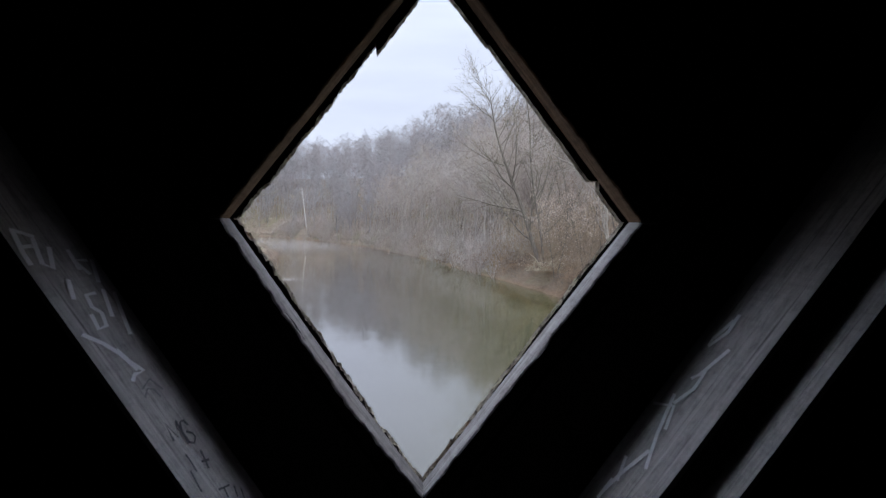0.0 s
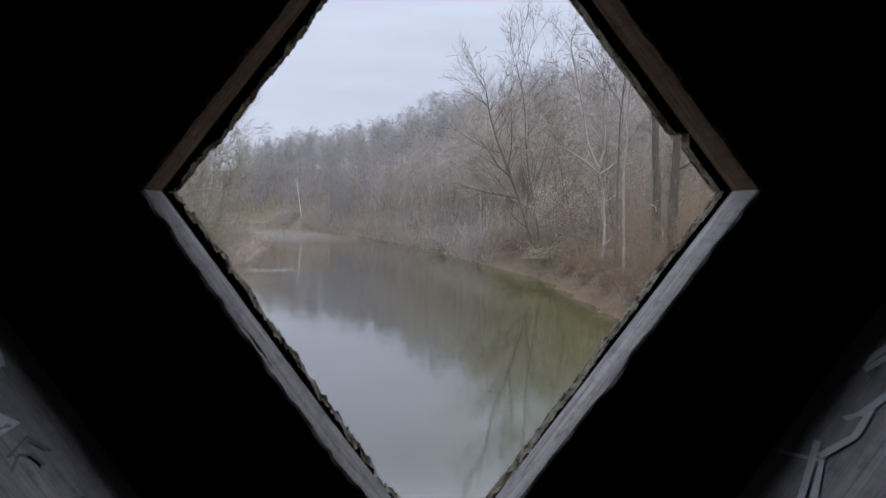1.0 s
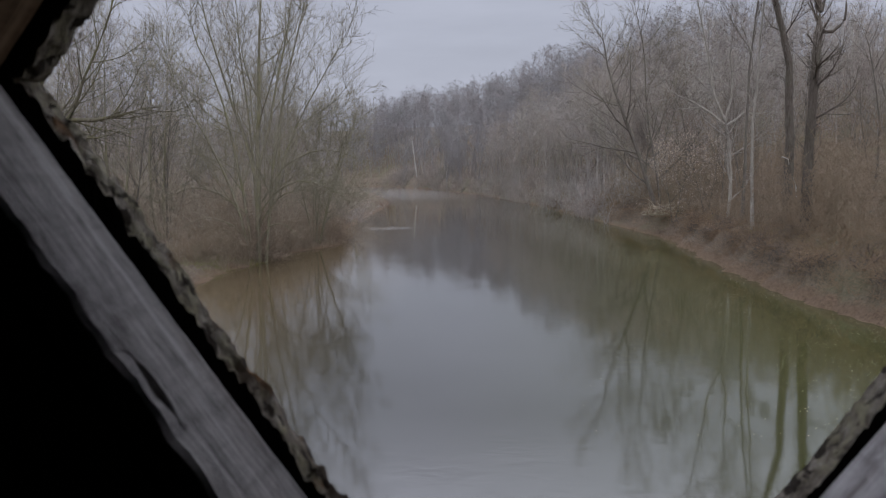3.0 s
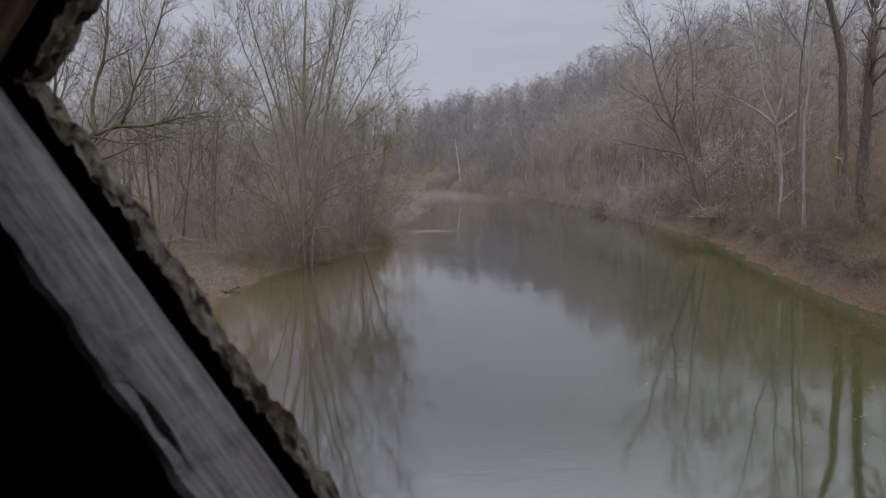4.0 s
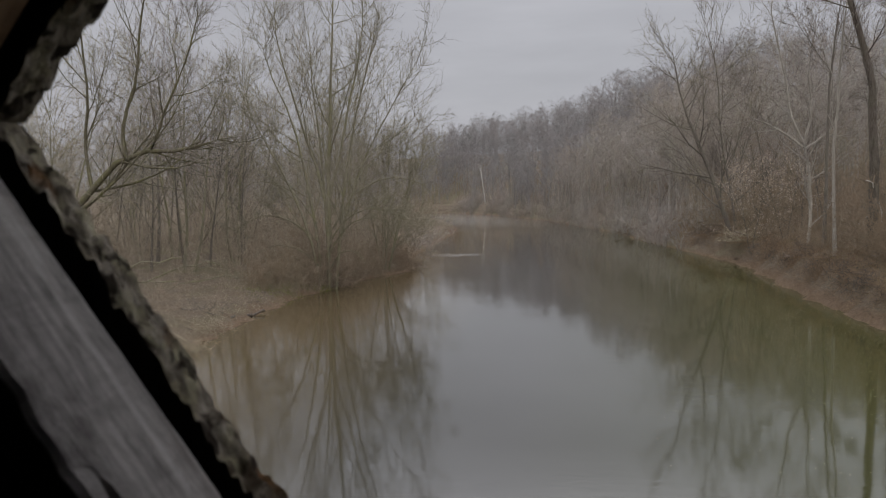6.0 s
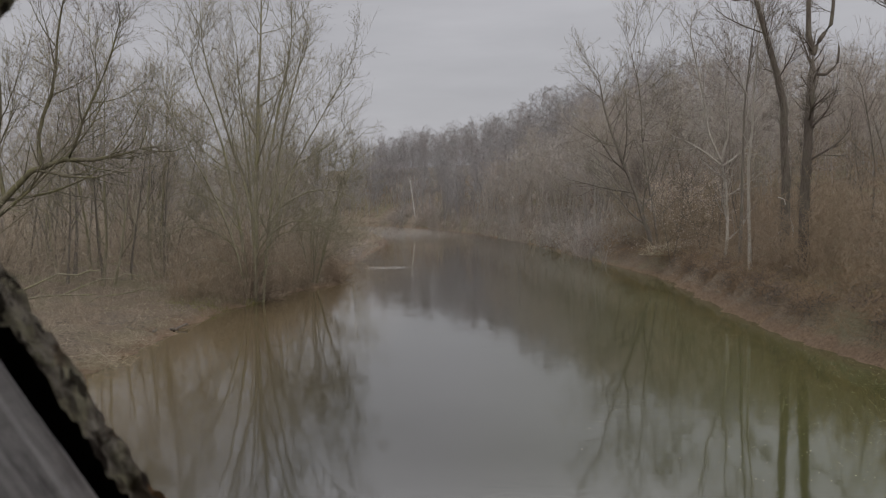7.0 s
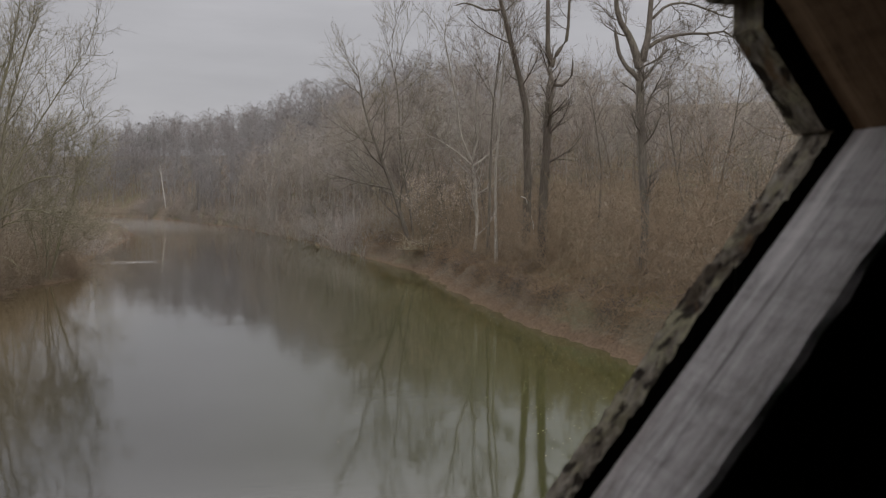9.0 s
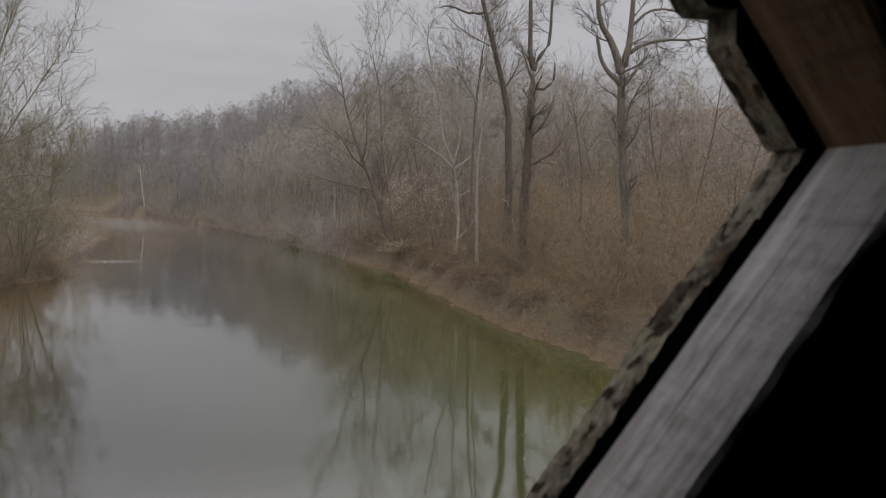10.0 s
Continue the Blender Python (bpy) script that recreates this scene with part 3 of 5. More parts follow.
def lining(a, b, material, seed, wear, label, bow=0.0, crack=0.0):
    """A lining board from corner a to corner b, mitred at both ends; its worn face looks into the opening."""
    along = (b - a).normalized()
    inward = Vector((along.z, 0, -along.x))
    mid = Vector((0, 0, ZC))
    if inward.dot(mid - (a + b) / 2) < 0:
        inward = -inward
    length, thick, n = (b - a).length, 0.035, 120
    verts, faces, rings = [], [], []
    ys = (0.0, 0.002, 0.007, 0.012, 0.018, 0.03, 0.05, 0.07, DEEP - 0.003, DEEP)
    # direction along which the ends are cut, so that neighbours meet without a gap
    for i in range(n + 1):
        t = i / n
        ring = []
        for j, y in enumerate(ys):
            s = t * length
            wav = 0.5 * noise.noise(Vector((s * 13, seed, 0))) + 0.5 * noise.noise(Vector((s * 45, seed, 5))) + 0.25 * noise.noise(Vector((s * 120, y * 60, seed)))
            edge = 1.0 if j < 2 else 0.6 if j == 2 else 0.35 if j == 3 else 0.15
            dip = wear * (wav - 0.35) * edge + (-0.004 if j in (0, len(ys) - 1) else 0)
            chip = max(0.0, noise.noise(Vector((s * 8, seed + 20, 1))) - 0.3) * 0.008 * (1 if j < 2 else 0.4 if j == 2 else 0)
            # a split along the near edge
            slot = max(0.0, 1 - ((s - crack) / 0.022) ** 2) if crack else 0.0
            chip += slot * (0.0, 0.0, 0.0, 0.016, 0.0, 0, 0, 0, 0, 0)[j]
            if crack and abs(s - crack) < 0.03 and j in (2, 4):
                y = 0.0125 + (0.0045 if j == 4 else -0.005) * (0.12 + 0.88 * slot)
            p = a + along * s + inward * (dip - chip - bow * math.sin(math.pi * t ** 1.3) * (1 - 0.6 * y / DEEP))
            if j == 0:
                p += Vector((0, -0.004 * noise.noise(Vector((s * 30, seed, 9))), 0))
            ring.append(len(verts))
            verts.append((p.x, y + (p.y if j == 0 else 0), p.z))
        back = a + along * (t * length + (1 - 2 * t) * 0.0) - inward * thick
        # mitre: the back edge runs past the face by the corner's half angle
        ext = thick * (0.66 if t < 0.5 else 0.66) * (2 * t - 1)
        back = back + along * ext
        for y in (DEEP, 0.0):
            ring.append(len(verts))
            verts.append((back.x, y, back.z))
        rings.append(ring)
    m = len(rings[0])
    for p, q in zip(rings, rings[1:]):
        for j in range(m):
            faces.append((p[j], p[(j + 1) % m], q[(j + 1) % m], q[j]))
    faces += [tuple(rings[0]), tuple(rings[-1])]
    front = set(range(m - 1, len(faces) - 2, m))
    # local frame with x along the board, for the grain
    frame_m = Matrix((along, Vector((0, 1, 0)), along.cross(Vector((0, 1, 0))))).transposed().to_4x4()
    frame_m.translation = a
    inv = frame_m.inverted()
    ob = link_mesh("lining_board", [inv @ Vector(v) for v in verts], faces, material, window_1, label, smooth=False)
    ob.matrix_local = frame_m
    # the edge towards the room takes black as its painted shade
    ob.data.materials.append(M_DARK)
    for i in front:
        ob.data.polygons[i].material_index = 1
    bm = bmesh.new()
    bm.from_mesh(ob.data)
    bmesh.ops.recalc_face_normals(bm, faces=bm.faces)
    bm.to_mesh(ob.data)
    bm.free()
    return ob


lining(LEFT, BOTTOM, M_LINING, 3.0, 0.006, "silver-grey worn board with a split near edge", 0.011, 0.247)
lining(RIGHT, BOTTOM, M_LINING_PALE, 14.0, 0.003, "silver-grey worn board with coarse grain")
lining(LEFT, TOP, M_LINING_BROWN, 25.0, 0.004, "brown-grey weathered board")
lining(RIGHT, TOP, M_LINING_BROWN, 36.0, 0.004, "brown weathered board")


def slab(name, x0, x1, y0, y1, z0, z1, label, category):
    bm = box_bm(x0, x1, y0, y1, z0, z1, bevel=0.0)
    me = bpy.data.meshes.new(name)
    bm.to_mesh(me)
    bm.free()
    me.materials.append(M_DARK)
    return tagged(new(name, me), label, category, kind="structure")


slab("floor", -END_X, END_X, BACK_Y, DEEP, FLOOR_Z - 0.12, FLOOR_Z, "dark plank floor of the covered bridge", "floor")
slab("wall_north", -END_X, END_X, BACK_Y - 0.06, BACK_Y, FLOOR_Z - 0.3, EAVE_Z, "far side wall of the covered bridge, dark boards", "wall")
# unseen end walls, added so that no light enters the passage
slab("wall_east", END_X, END_X + 0.06, BACK_Y, DEEP + 0.03, 0.5, EAVE_Z, "unseen dark end wall added to keep daylight out of the bridge", "wall")
slab("wall_west", -END_X - 0.06, -END_X, BACK_Y, DEEP + 0.03, 0.2, EAVE_Z, "unseen dark end wall added to keep daylight out of the bridge", "wall")
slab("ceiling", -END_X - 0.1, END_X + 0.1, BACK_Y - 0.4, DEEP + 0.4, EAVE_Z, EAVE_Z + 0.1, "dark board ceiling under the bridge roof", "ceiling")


def brace(foot, way, thick, front, name, label):
    """A sloping timber on edge against the boards; its upper side looks towards the opening."""
    way = Vector(way).normalized()
    up = Vector((-way.z, 0, way.x))
    if up.z < 0:
        up = -up
    m = Matrix((way, Vector((0, 1, 0)), way.cross(Vector((0, 1, 0))))).transposed().to_4x4()
    m.translation = Vector(foot)
    zs = (m.inverted().to_3x3() @ up).z
    lo, hi = (-thick, 0.0) if zs > 0 else (0.0, thick)
    root = tagged(new(name), label, "brace", group="bridge truss timbers")
    root.matrix_world = m
    # it runs from the floor up to the ceiling
    s0, s1 = (FLOOR_Z - foot[2]) / way.z, (EAVE_Z - foot[2]) / way.z
    bm = box_bm(min(s0, s1), max(s0, s1), front, 0.002, lo, hi, 60, 0.001, foot[0] * 10, 0.006)
    body = part("timber", bm, M_BRACE, root)
    # shade is painted on: the room-side edge black, the broad face left pale
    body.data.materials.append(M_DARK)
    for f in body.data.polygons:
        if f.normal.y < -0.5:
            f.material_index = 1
    return root, (1 if zs > 0 else -1)


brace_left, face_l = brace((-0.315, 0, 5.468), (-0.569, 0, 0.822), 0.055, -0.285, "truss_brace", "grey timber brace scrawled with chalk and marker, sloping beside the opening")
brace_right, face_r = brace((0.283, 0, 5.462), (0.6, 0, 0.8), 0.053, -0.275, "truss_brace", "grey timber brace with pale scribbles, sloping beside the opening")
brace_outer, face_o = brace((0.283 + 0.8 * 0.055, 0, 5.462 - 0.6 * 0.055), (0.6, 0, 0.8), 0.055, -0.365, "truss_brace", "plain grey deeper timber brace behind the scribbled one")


def marks(root, face, name, strokes, material, width, label):
    """Hand-drawn lines on the brace's upper side, a piece for each stroke: points (along, across)."""
    for s in strokes:
        # drawn broader across the timber than along it
        pts = [Vector((p[0], p[1] * 0.4)) for p in s]
        verts, faces = [], []
        for i, p in enumerate(pts):
            d = (pts[min(i + 1, len(pts) - 1)] - pts[max(i - 1, 0)]).normalized()
            e = Vector((-d.y, d.x)) * width / 2
            q = p + d * width * (0.3 if i == len(pts) - 1 else -0.3 if i == 0 else 0)
            for a in (q + e, q - e):
                verts.append((a.x, a.y / 0.4, 0.0028 * face))
        for i in range(len(pts) - 1):
            faces.append((2 * i, 2 * i + 1, 2 * i + 3, 2 * i + 2))
        link_mesh(name, verts, faces, material, root, label)


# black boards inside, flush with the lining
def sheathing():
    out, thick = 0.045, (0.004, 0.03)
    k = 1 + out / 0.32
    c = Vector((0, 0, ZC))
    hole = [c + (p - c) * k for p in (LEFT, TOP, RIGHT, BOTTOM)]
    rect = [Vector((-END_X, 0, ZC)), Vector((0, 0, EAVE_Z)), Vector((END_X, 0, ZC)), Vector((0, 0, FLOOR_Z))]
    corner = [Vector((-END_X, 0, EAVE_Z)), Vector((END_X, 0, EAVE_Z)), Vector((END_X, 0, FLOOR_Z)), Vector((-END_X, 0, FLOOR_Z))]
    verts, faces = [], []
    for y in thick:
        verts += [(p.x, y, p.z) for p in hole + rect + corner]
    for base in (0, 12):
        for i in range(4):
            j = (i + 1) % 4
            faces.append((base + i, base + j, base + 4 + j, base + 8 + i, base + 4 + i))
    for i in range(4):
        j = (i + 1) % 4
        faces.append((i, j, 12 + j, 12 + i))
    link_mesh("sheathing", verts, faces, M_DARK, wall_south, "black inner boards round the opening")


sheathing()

# ---------------------------------------------------------------- trees


def bend(points, k):
    """A smooth run of k points through a few given ones."""
    p = np.array(points, float)
    t = np.linspace(0, len(p) - 1, k)
    i = np.minimum(t.astype(int), len(p) - 2)
    f = t - i
    g = np.concatenate([[2 * p[0] - p[1]], p, [2 * p[-1] - p[-2]]])
    a, b, c, d = g[i], g[i + 1], g[i + 2], g[i + 3]
    f = f[:, None]
    return 0.5 * (2 * b + (c - a) * f + (2 * a - 5 * b + 4 * c - d) * f ** 2 + (3 * b - a - 3 * c + d) * f ** 3)


def crown_of(rng, p0, q0, limbs, bare, limb_angle, limb_ratio, limb_lift, branch, twig, fine, fine_r, sides, cheap=False, limb_r=0.5):
    """Limbs, branches and twigs on the given stems: triangles, and how many of them wear bark."""
    s, w, l, r = sprout(rng, p0, q0, limbs, bare, limb_angle, limb_ratio, limb_r)
    p1, q1 = grow(rng, s, w, l, np.maximum(r, 0.026), 5 if cheap else 7, 0.1, limb_lift, 0.3)
    limb_chunk = tubes(p1, q1, 3 if cheap else max(3, sides - 2))
    # branches leave the limbs and the stems' tips and sweep up beside them
    s, w, l, r = sprout(rng, p1, q1, branch, 0.18, 40, 0.56, 0.62)
    pa, qa = grow(rng, s, w, l, np.clip(r, 0.014, 0.04), 4, 0.13, 0.1, 0.4)
    s, w, l, r = sprout(rng, p0[:, -3:], q0[:, -3:], branch + 2, 0.0, 38, 0.7, 0.6)
    pb, qb = grow(rng, s, w, l, np.clip(r, 0.014, 0.045), 4, 0.13, 0.08, 0.4)
    branch_chunk = merge([tubes(pa, qa, 3), tubes(pb, qb, 3)])
    pa, qa = np.concatenate([pa, pb]), np.concatenate([qa, qb])
    s, w, l, r = sprout(rng, pa, qa, twig, 0.12, 36, 0.52, 0.6)
    p3, q3 = grow(rng, s, w, np.maximum(l, 0.45), np.clip(r, fine_r * 1.3, 0.014), 3, 0.14, 0.08, 0.5)
    chunks = [limb_chunk, branch_chunk, tubes(p3, q3, 3)]
    if fine:
        s, w, l, r = sprout(rng, p3, q3, fine, 0.15, 34, 0.7, 0.7, 1.0, 0.4)
        p4, q4 = grow(rng, s, w, np.maximum(l, 0.35), np.full(len(s), fine_r), 2, 0.1, 0.06, 0.3)
        chunks.append(tubes(p4, q4, 3))
    return merge(chunks), len(limb_chunk[1]) + len(branch_chunk[1])


def rounded(v, low, high, wide):
    """Draws a crown's stray ends in towards a dome between two heights."""
    mid, half = np.array([0, 0, low + 0.45 * (high - low)]), np.array([wide, wide, 0.55 * (high - low)])
    u = (v - mid) / half
    u[:, 2] = np.maximum(u[:, 2], 0) if low < 0 else u[:, 2]
    r = np.linalg.norm(u, axis=1)
    k = np.where(r > 1, (1 + 0.28 * (r - 1)) / np.maximum(r, 1e-6), 1.0)
    out = v.copy()
    up = v[:, 2] > low
    out[up] = mid + (v[up] - mid) * k[up][:, None]
    return out


def random_stems(rng, height, radius, stems, splay, lean, wiggle, lift, k):
    a = rng.random() * 6.3 + np.arange(stems) * 2 * np.pi / stems + rng.normal(0, 0.3, stems)
    many = float(stems > 1)
    sp = splay * (0.35 + 0.9 * rng.random(stems))
    way = np.stack([np.cos(a) * sp + lean[0], np.sin(a) * sp + lean[1], np.ones(stems)], 1)
    start = np.stack([np.cos(a) * radius * 2.2 * many, np.sin(a) * radius * 2.2 * many, np.full(stems, -0.3)], 1)
    length = height * (1 - 0.3 * rng.random(stems) * many)
    p0, q0 = grow(rng, start, way, length, radius * (1 - 0.4 * rng.random(stems) * many), k, wiggle, lift, 0.1)
    q0[:, 0] *= 1.4
    return p0, q0


def tree(name, seed, bark_m, twig_m, label, height=18, radius=0.18, stems=1, splay=0.0, lean=(0.0, 0.0), wiggle=0.05, lift=0.03, bare=0.3, limbs=10, limb_angle=42,
         limb_ratio=0.42, limb_lift=0.1, branch=6, twig=5, fine=3, fine_r=0.0085, sides=7, cheap=False, runs=(), group="", category="tree", limb_r=0.5, plain=0):
    """A leafless tree as a thing: an Empty at its foot with a mesh for each trunk and one for the crown.
    runs: given courses of its trunks, each (points, radius at foot, radius at tip)."""
    rng_t = np.random.default_rng(seed)
    if runs:
        k = 10
        p0 = np.stack([bend(pts, k) for pts, _, _ in runs])
        p0[:, 1:-1] += rng_t.normal(0, 0.035, (len(runs), k - 2, 3))
        q0 = np.stack([np.linspace(r0, r1, k) for _, r0, r1 in runs])
    else:
        p0, q0 = random_stems(rng_t, height, radius, stems, splay, lean, wiggle, lift, 6 if cheap else 10)
    root = tagged(new(name), label, category, group)
    for p, q in zip(p0, q0):
        me = raw_mesh("trunk", *tubes(p[None], q[None], sides))
        me.materials.append(bark_m)
        new("trunk", me).parent = root
    (v, t), n_limb = crown_of(rng_t, p0[:len(p0) - plain], q0[:len(p0) - plain], limbs, bare, limb_angle, limb_ratio, limb_lift, branch, twig, fine, fine_r, sides, cheap, limb_r)
    me = raw_mesh("crown", v, t)
    me.materials.append(bark_m)
    me.materials.append(twig_m)
    kinds = np.ones(len(t), dtype=np.int32)
    kinds[:n_limb] = 0
    me.polygons.foreach_set("material_index", kinds)
    new("crown", me).parent = root
    return root


def stand(ob, x, y, turn=0.0, size=1.0, sink=0.1):
    ob.matrix_basis = pose(x, y, float(ground_height(x, y)) - sink, 0, 0, turn) @ Matrix.Scale(size, 4)
    return ob


def vines(root, seed, course, radius, top, n, material):
    """Bare climbing stems that shag the lower trunk."""
    g = np.random.default_rng(seed)
    line = bend(course, 40)
    line = line[line[:, 2] < top]
    at = line[(len(line) * g.random(n) ** 1.3).astype(int)]
    a = g.random(n) * 6.3
    side = np.stack([np.cos(a), np.sin(a), np.zeros(n)], 1)
    p, q = grow(g, at + side * radius, side * 0.06 + np.array([0, 0, 0.8]), 0.5 + 1.2 * g.random(n), np.full(n, 0.014), 5, 0.28, 0.02, 0.5)
    s, w, l, r = sprout(g, p, q, 5, 0.1, 60, 0.4, 0.6)
    p2, q2 = grow(g, s, w, 0.5 * l, np.full(len(s), 0.007), 3, 0.3, -0.03, 0.5)
    me = raw_mesh("climbing_vine", *merge([tubes(p, q, 3), tubes(p2, q2, 3)]))
    me.materials.append(material)
    ob = new("climbing_vine", me)
    ob.parent = root
    ob["label"] = "bare climbing vines"


# the single trees that stand out
stand(tree("silver_maple", 5, M_BARK_MOSS, M_TWIG_GREEN, "tall bare maple with many olive stems at the water's edge",
           runs=[([(0, 0, -0.3), (0.1, 0.1, 6.3), (0.4, 0, 12), (0.7, 0.2, 17), (0.9, 0, 22.5)], 0.2, 0.03),
                 ([(-0.5, 0.2, -0.3), (-0.9, 0.3, 4), (-1.6, 0.4, 8), (-2.5, 0.8, 11.5), (-4.1, 1.0, 15.2), (-5.0, 1.2, 18)], 0.12, 0.02),
                 ([(0.5, -0.2, -0.3), (1.0, -0.3, 4), (1.6, -0.8, 7.5), (2.3, -1.0, 11), (3.6, -1.6, 15), (4.6, -2.0, 18)], 0.12, 0.02),
                 ([(0.3, 0.4, -0.3), (0.8, 0.8, 4.0), (2.1, 1.4, 8.4), (4.0, 2.0, 12.2), (6.0, 2.6, 15.6)], 0.1, 0.02),
                 ([(-0.4, -0.4, -0.3), (-1.0, -0.8, 3.7), (-2.4, -1.4, 7.6), (-4.2, -1.6, 11.2), (-5.8, -2.0, 15.0)], 0.09, 0.02),
                 ([(-0.1, 0.5, -0.3), (-0.4, 1.0, 5), (-0.9, 1.6, 10), (-1.6, 2.4, 14), (-2.0, 3.0, 19.5)], 0.12, 0.02),
                 ([(0.2, -0.5, -0.3), (0.4, -1.0, 3), (2.0, -1.8, 5.0), (4.2, -2.2, 5.6), (6.0, -2.6, 4.8)], 0.07, 0.02),
                 ([(0.1, 0.1, 5.0), (-1.0, 0.6, 9.0), (-2.2, 0.2, 13.0), (-3.0, -0.4, 17.0), (-3.2, -0.6, 21)], 0.11, 0.02),
                 ([(0.1, 0.1, 6.0), (1.2, -0.4, 9.6), (2.0, 0.2, 13.6), (2.6, 0.6, 17.5), (2.8, 0.6, 21)], 0.11, 0.02),
                 ([(0.1, 0, 2.6), (1.6, -0.8, 4.4), (3.4, -1.2, 5.0), (5.2, -1.6, 4.4)], 0.06, 0.015),
                 ([(-0.6, 0.2, 3.2), (-2.4, -0.6, 4.8), (-4.4, -0.8, 5.2), (-6.4, -1.0, 4.2)], 0.06, 0.015),
                 ([(0.4, -0.2, 4.2), (2.2, -0.4, 6.6), (4.4, -0.6, 7.6), (6.6, -0.4, 7.2), (7.8, -0.6, 6.2)], 0.065, 0.015),
                 ([(-0.8, 0.2, 4.6), (-2.6, 0.4, 6.8), (-4.8, 0.2, 7.6), (-6.8, 0.2, 7.0)], 0.06, 0.015),
                 ([(0.2, -0.4, 1.4), (1.4, -1.6, 2.6), (2.6, -2.4, 2.8), (3.6, -3.0, 2.0)], 0.05, 0.015),
                 ([(-0.4, -0.4, 1.6), (-1.8, -1.6, 3.0), (-3.2, -2.2, 3.2), (-4.6, -2.6, 2.4)], 0.05, 0.015)],
           plain=4, bare=0.22, limbs=10, limb_r=0.45, limb_angle=44, limb_ratio=0.3, limb_lift=0.13, branch=7, twig=5, fine=3, fine_r=0.0075), -17.0, 51.8)
stand(tree("silver_maple", 9, M_BARK_MOSS, M_TWIG_GREEN, "bare spreading maple leaning over the river bank",
           height=14.5, radius=0.09, stems=6, splay=0.26, lean=(0.12, 0.0), wiggle=0.07, lift=0.02, bare=0.12, limbs=10, limb_angle=48, limb_ratio=0.36, branch=6, twig=5, fine=3), -15.8, 63.0, 10)
stand(tree("leaning_tree", 21, M_BARK_OLIVE, M_TWIG, "mossy tree with a leaning trunk and a long low limb",
           runs=[([(0, 0, -0.3), (2.2, 0.2, 2.4), (4.6, 0, 5.0), (7.4, 0.6, 7.6), (10.2, 1.5, 7.9), (12.6, 2.2, 8.6)], 0.29, 0.06),
                 ([(7.2, 0.5, 7.5), (7.0, 0.8, 9.5), (7.8, 1.2, 12.5), (8.4, 1.0, 16.0), (9.2, 1.2, 18.8)], 0.13, 0.03),
                 ([(8.6, 1.0, 7.8), (9.6, 0.8, 10.0), (11.2, 0.6, 12.8), (12.4, 0.4, 16.0)], 0.1, 0.03),
                 ([(5.2, 0.2, 5.6), (4.6, 0.6, 8.2), (5.2, 0.2, 11.0), (4.8, 0.4, 15.0), (5.6, 0, 18.0)], 0.12, 0.03)],
           bare=0.25, limbs=9, limb_angle=45, limb_ratio=0.42, limb_lift=0.14, branch=7, twig=5, fine=3), -33.5, 42.0)
oak_a = stand(tree("oak", 33, M_BARK_DARK, M_TWIG, "tall dark tree with a forked top on the bank",
           runs=[([(0, 0, -0.3), (0.08, 0, 4), (0.25, 0, 8.5), (0.5, 0, 12.4)], 0.29, 0.21),
                 ([(0.5, 0, 12.2), (0.25, 0, 13.6), (0.2, 0.1, 16.5), (-0.1, 0, 20), (0.1, 0, 24)], 0.19, 0.04),
                 ([(0.5, 0, 12.2), (0.9, 0, 13.1), (1.55, 0.1, 14.2), (1.7, 0, 17.5), (2.0, 0, 22)], 0.16, 0.04),
                 ([(0.5, 0, 11.1), (1.0, 0, 11.15), (1.55, 0, 11.3), (1.9, 0.1, 12.0), (1.85, 0, 12.9)], 0.11, 0.05)],
           plain=1, bare=0.5, limbs=8, limb_r=0.28, limb_angle=52, limb_ratio=0.24, branch=6, twig=5, fine=3), 16.7, 45.5)
oak_b = stand(tree("oak", 37, M_BARK_DARK, M_TWIG, "tall dark tree leaning across its neighbour",
           runs=[([(0, 0, -0.3), (0.1, 0, 4), (0.05, 0, 8), (-0.25, 0, 10.8), (-1.2, 0, 14.6), (-2.2, 0, 18), (-3.2, 0, 22.5)], 0.3, 0.1),
                 ([(-1.9, 0, 16.6), (-2.9, 0.1, 16.5), (-4.2, 0, 16.9), (-5.2, 0, 16.6)], 0.1, 0.03)],
           plain=1, bare=0.5, limbs=10, limb_r=0.28, limb_angle=54, limb_ratio=0.2, branch=6, twig=5, fine=3), 17.2, 50.0)
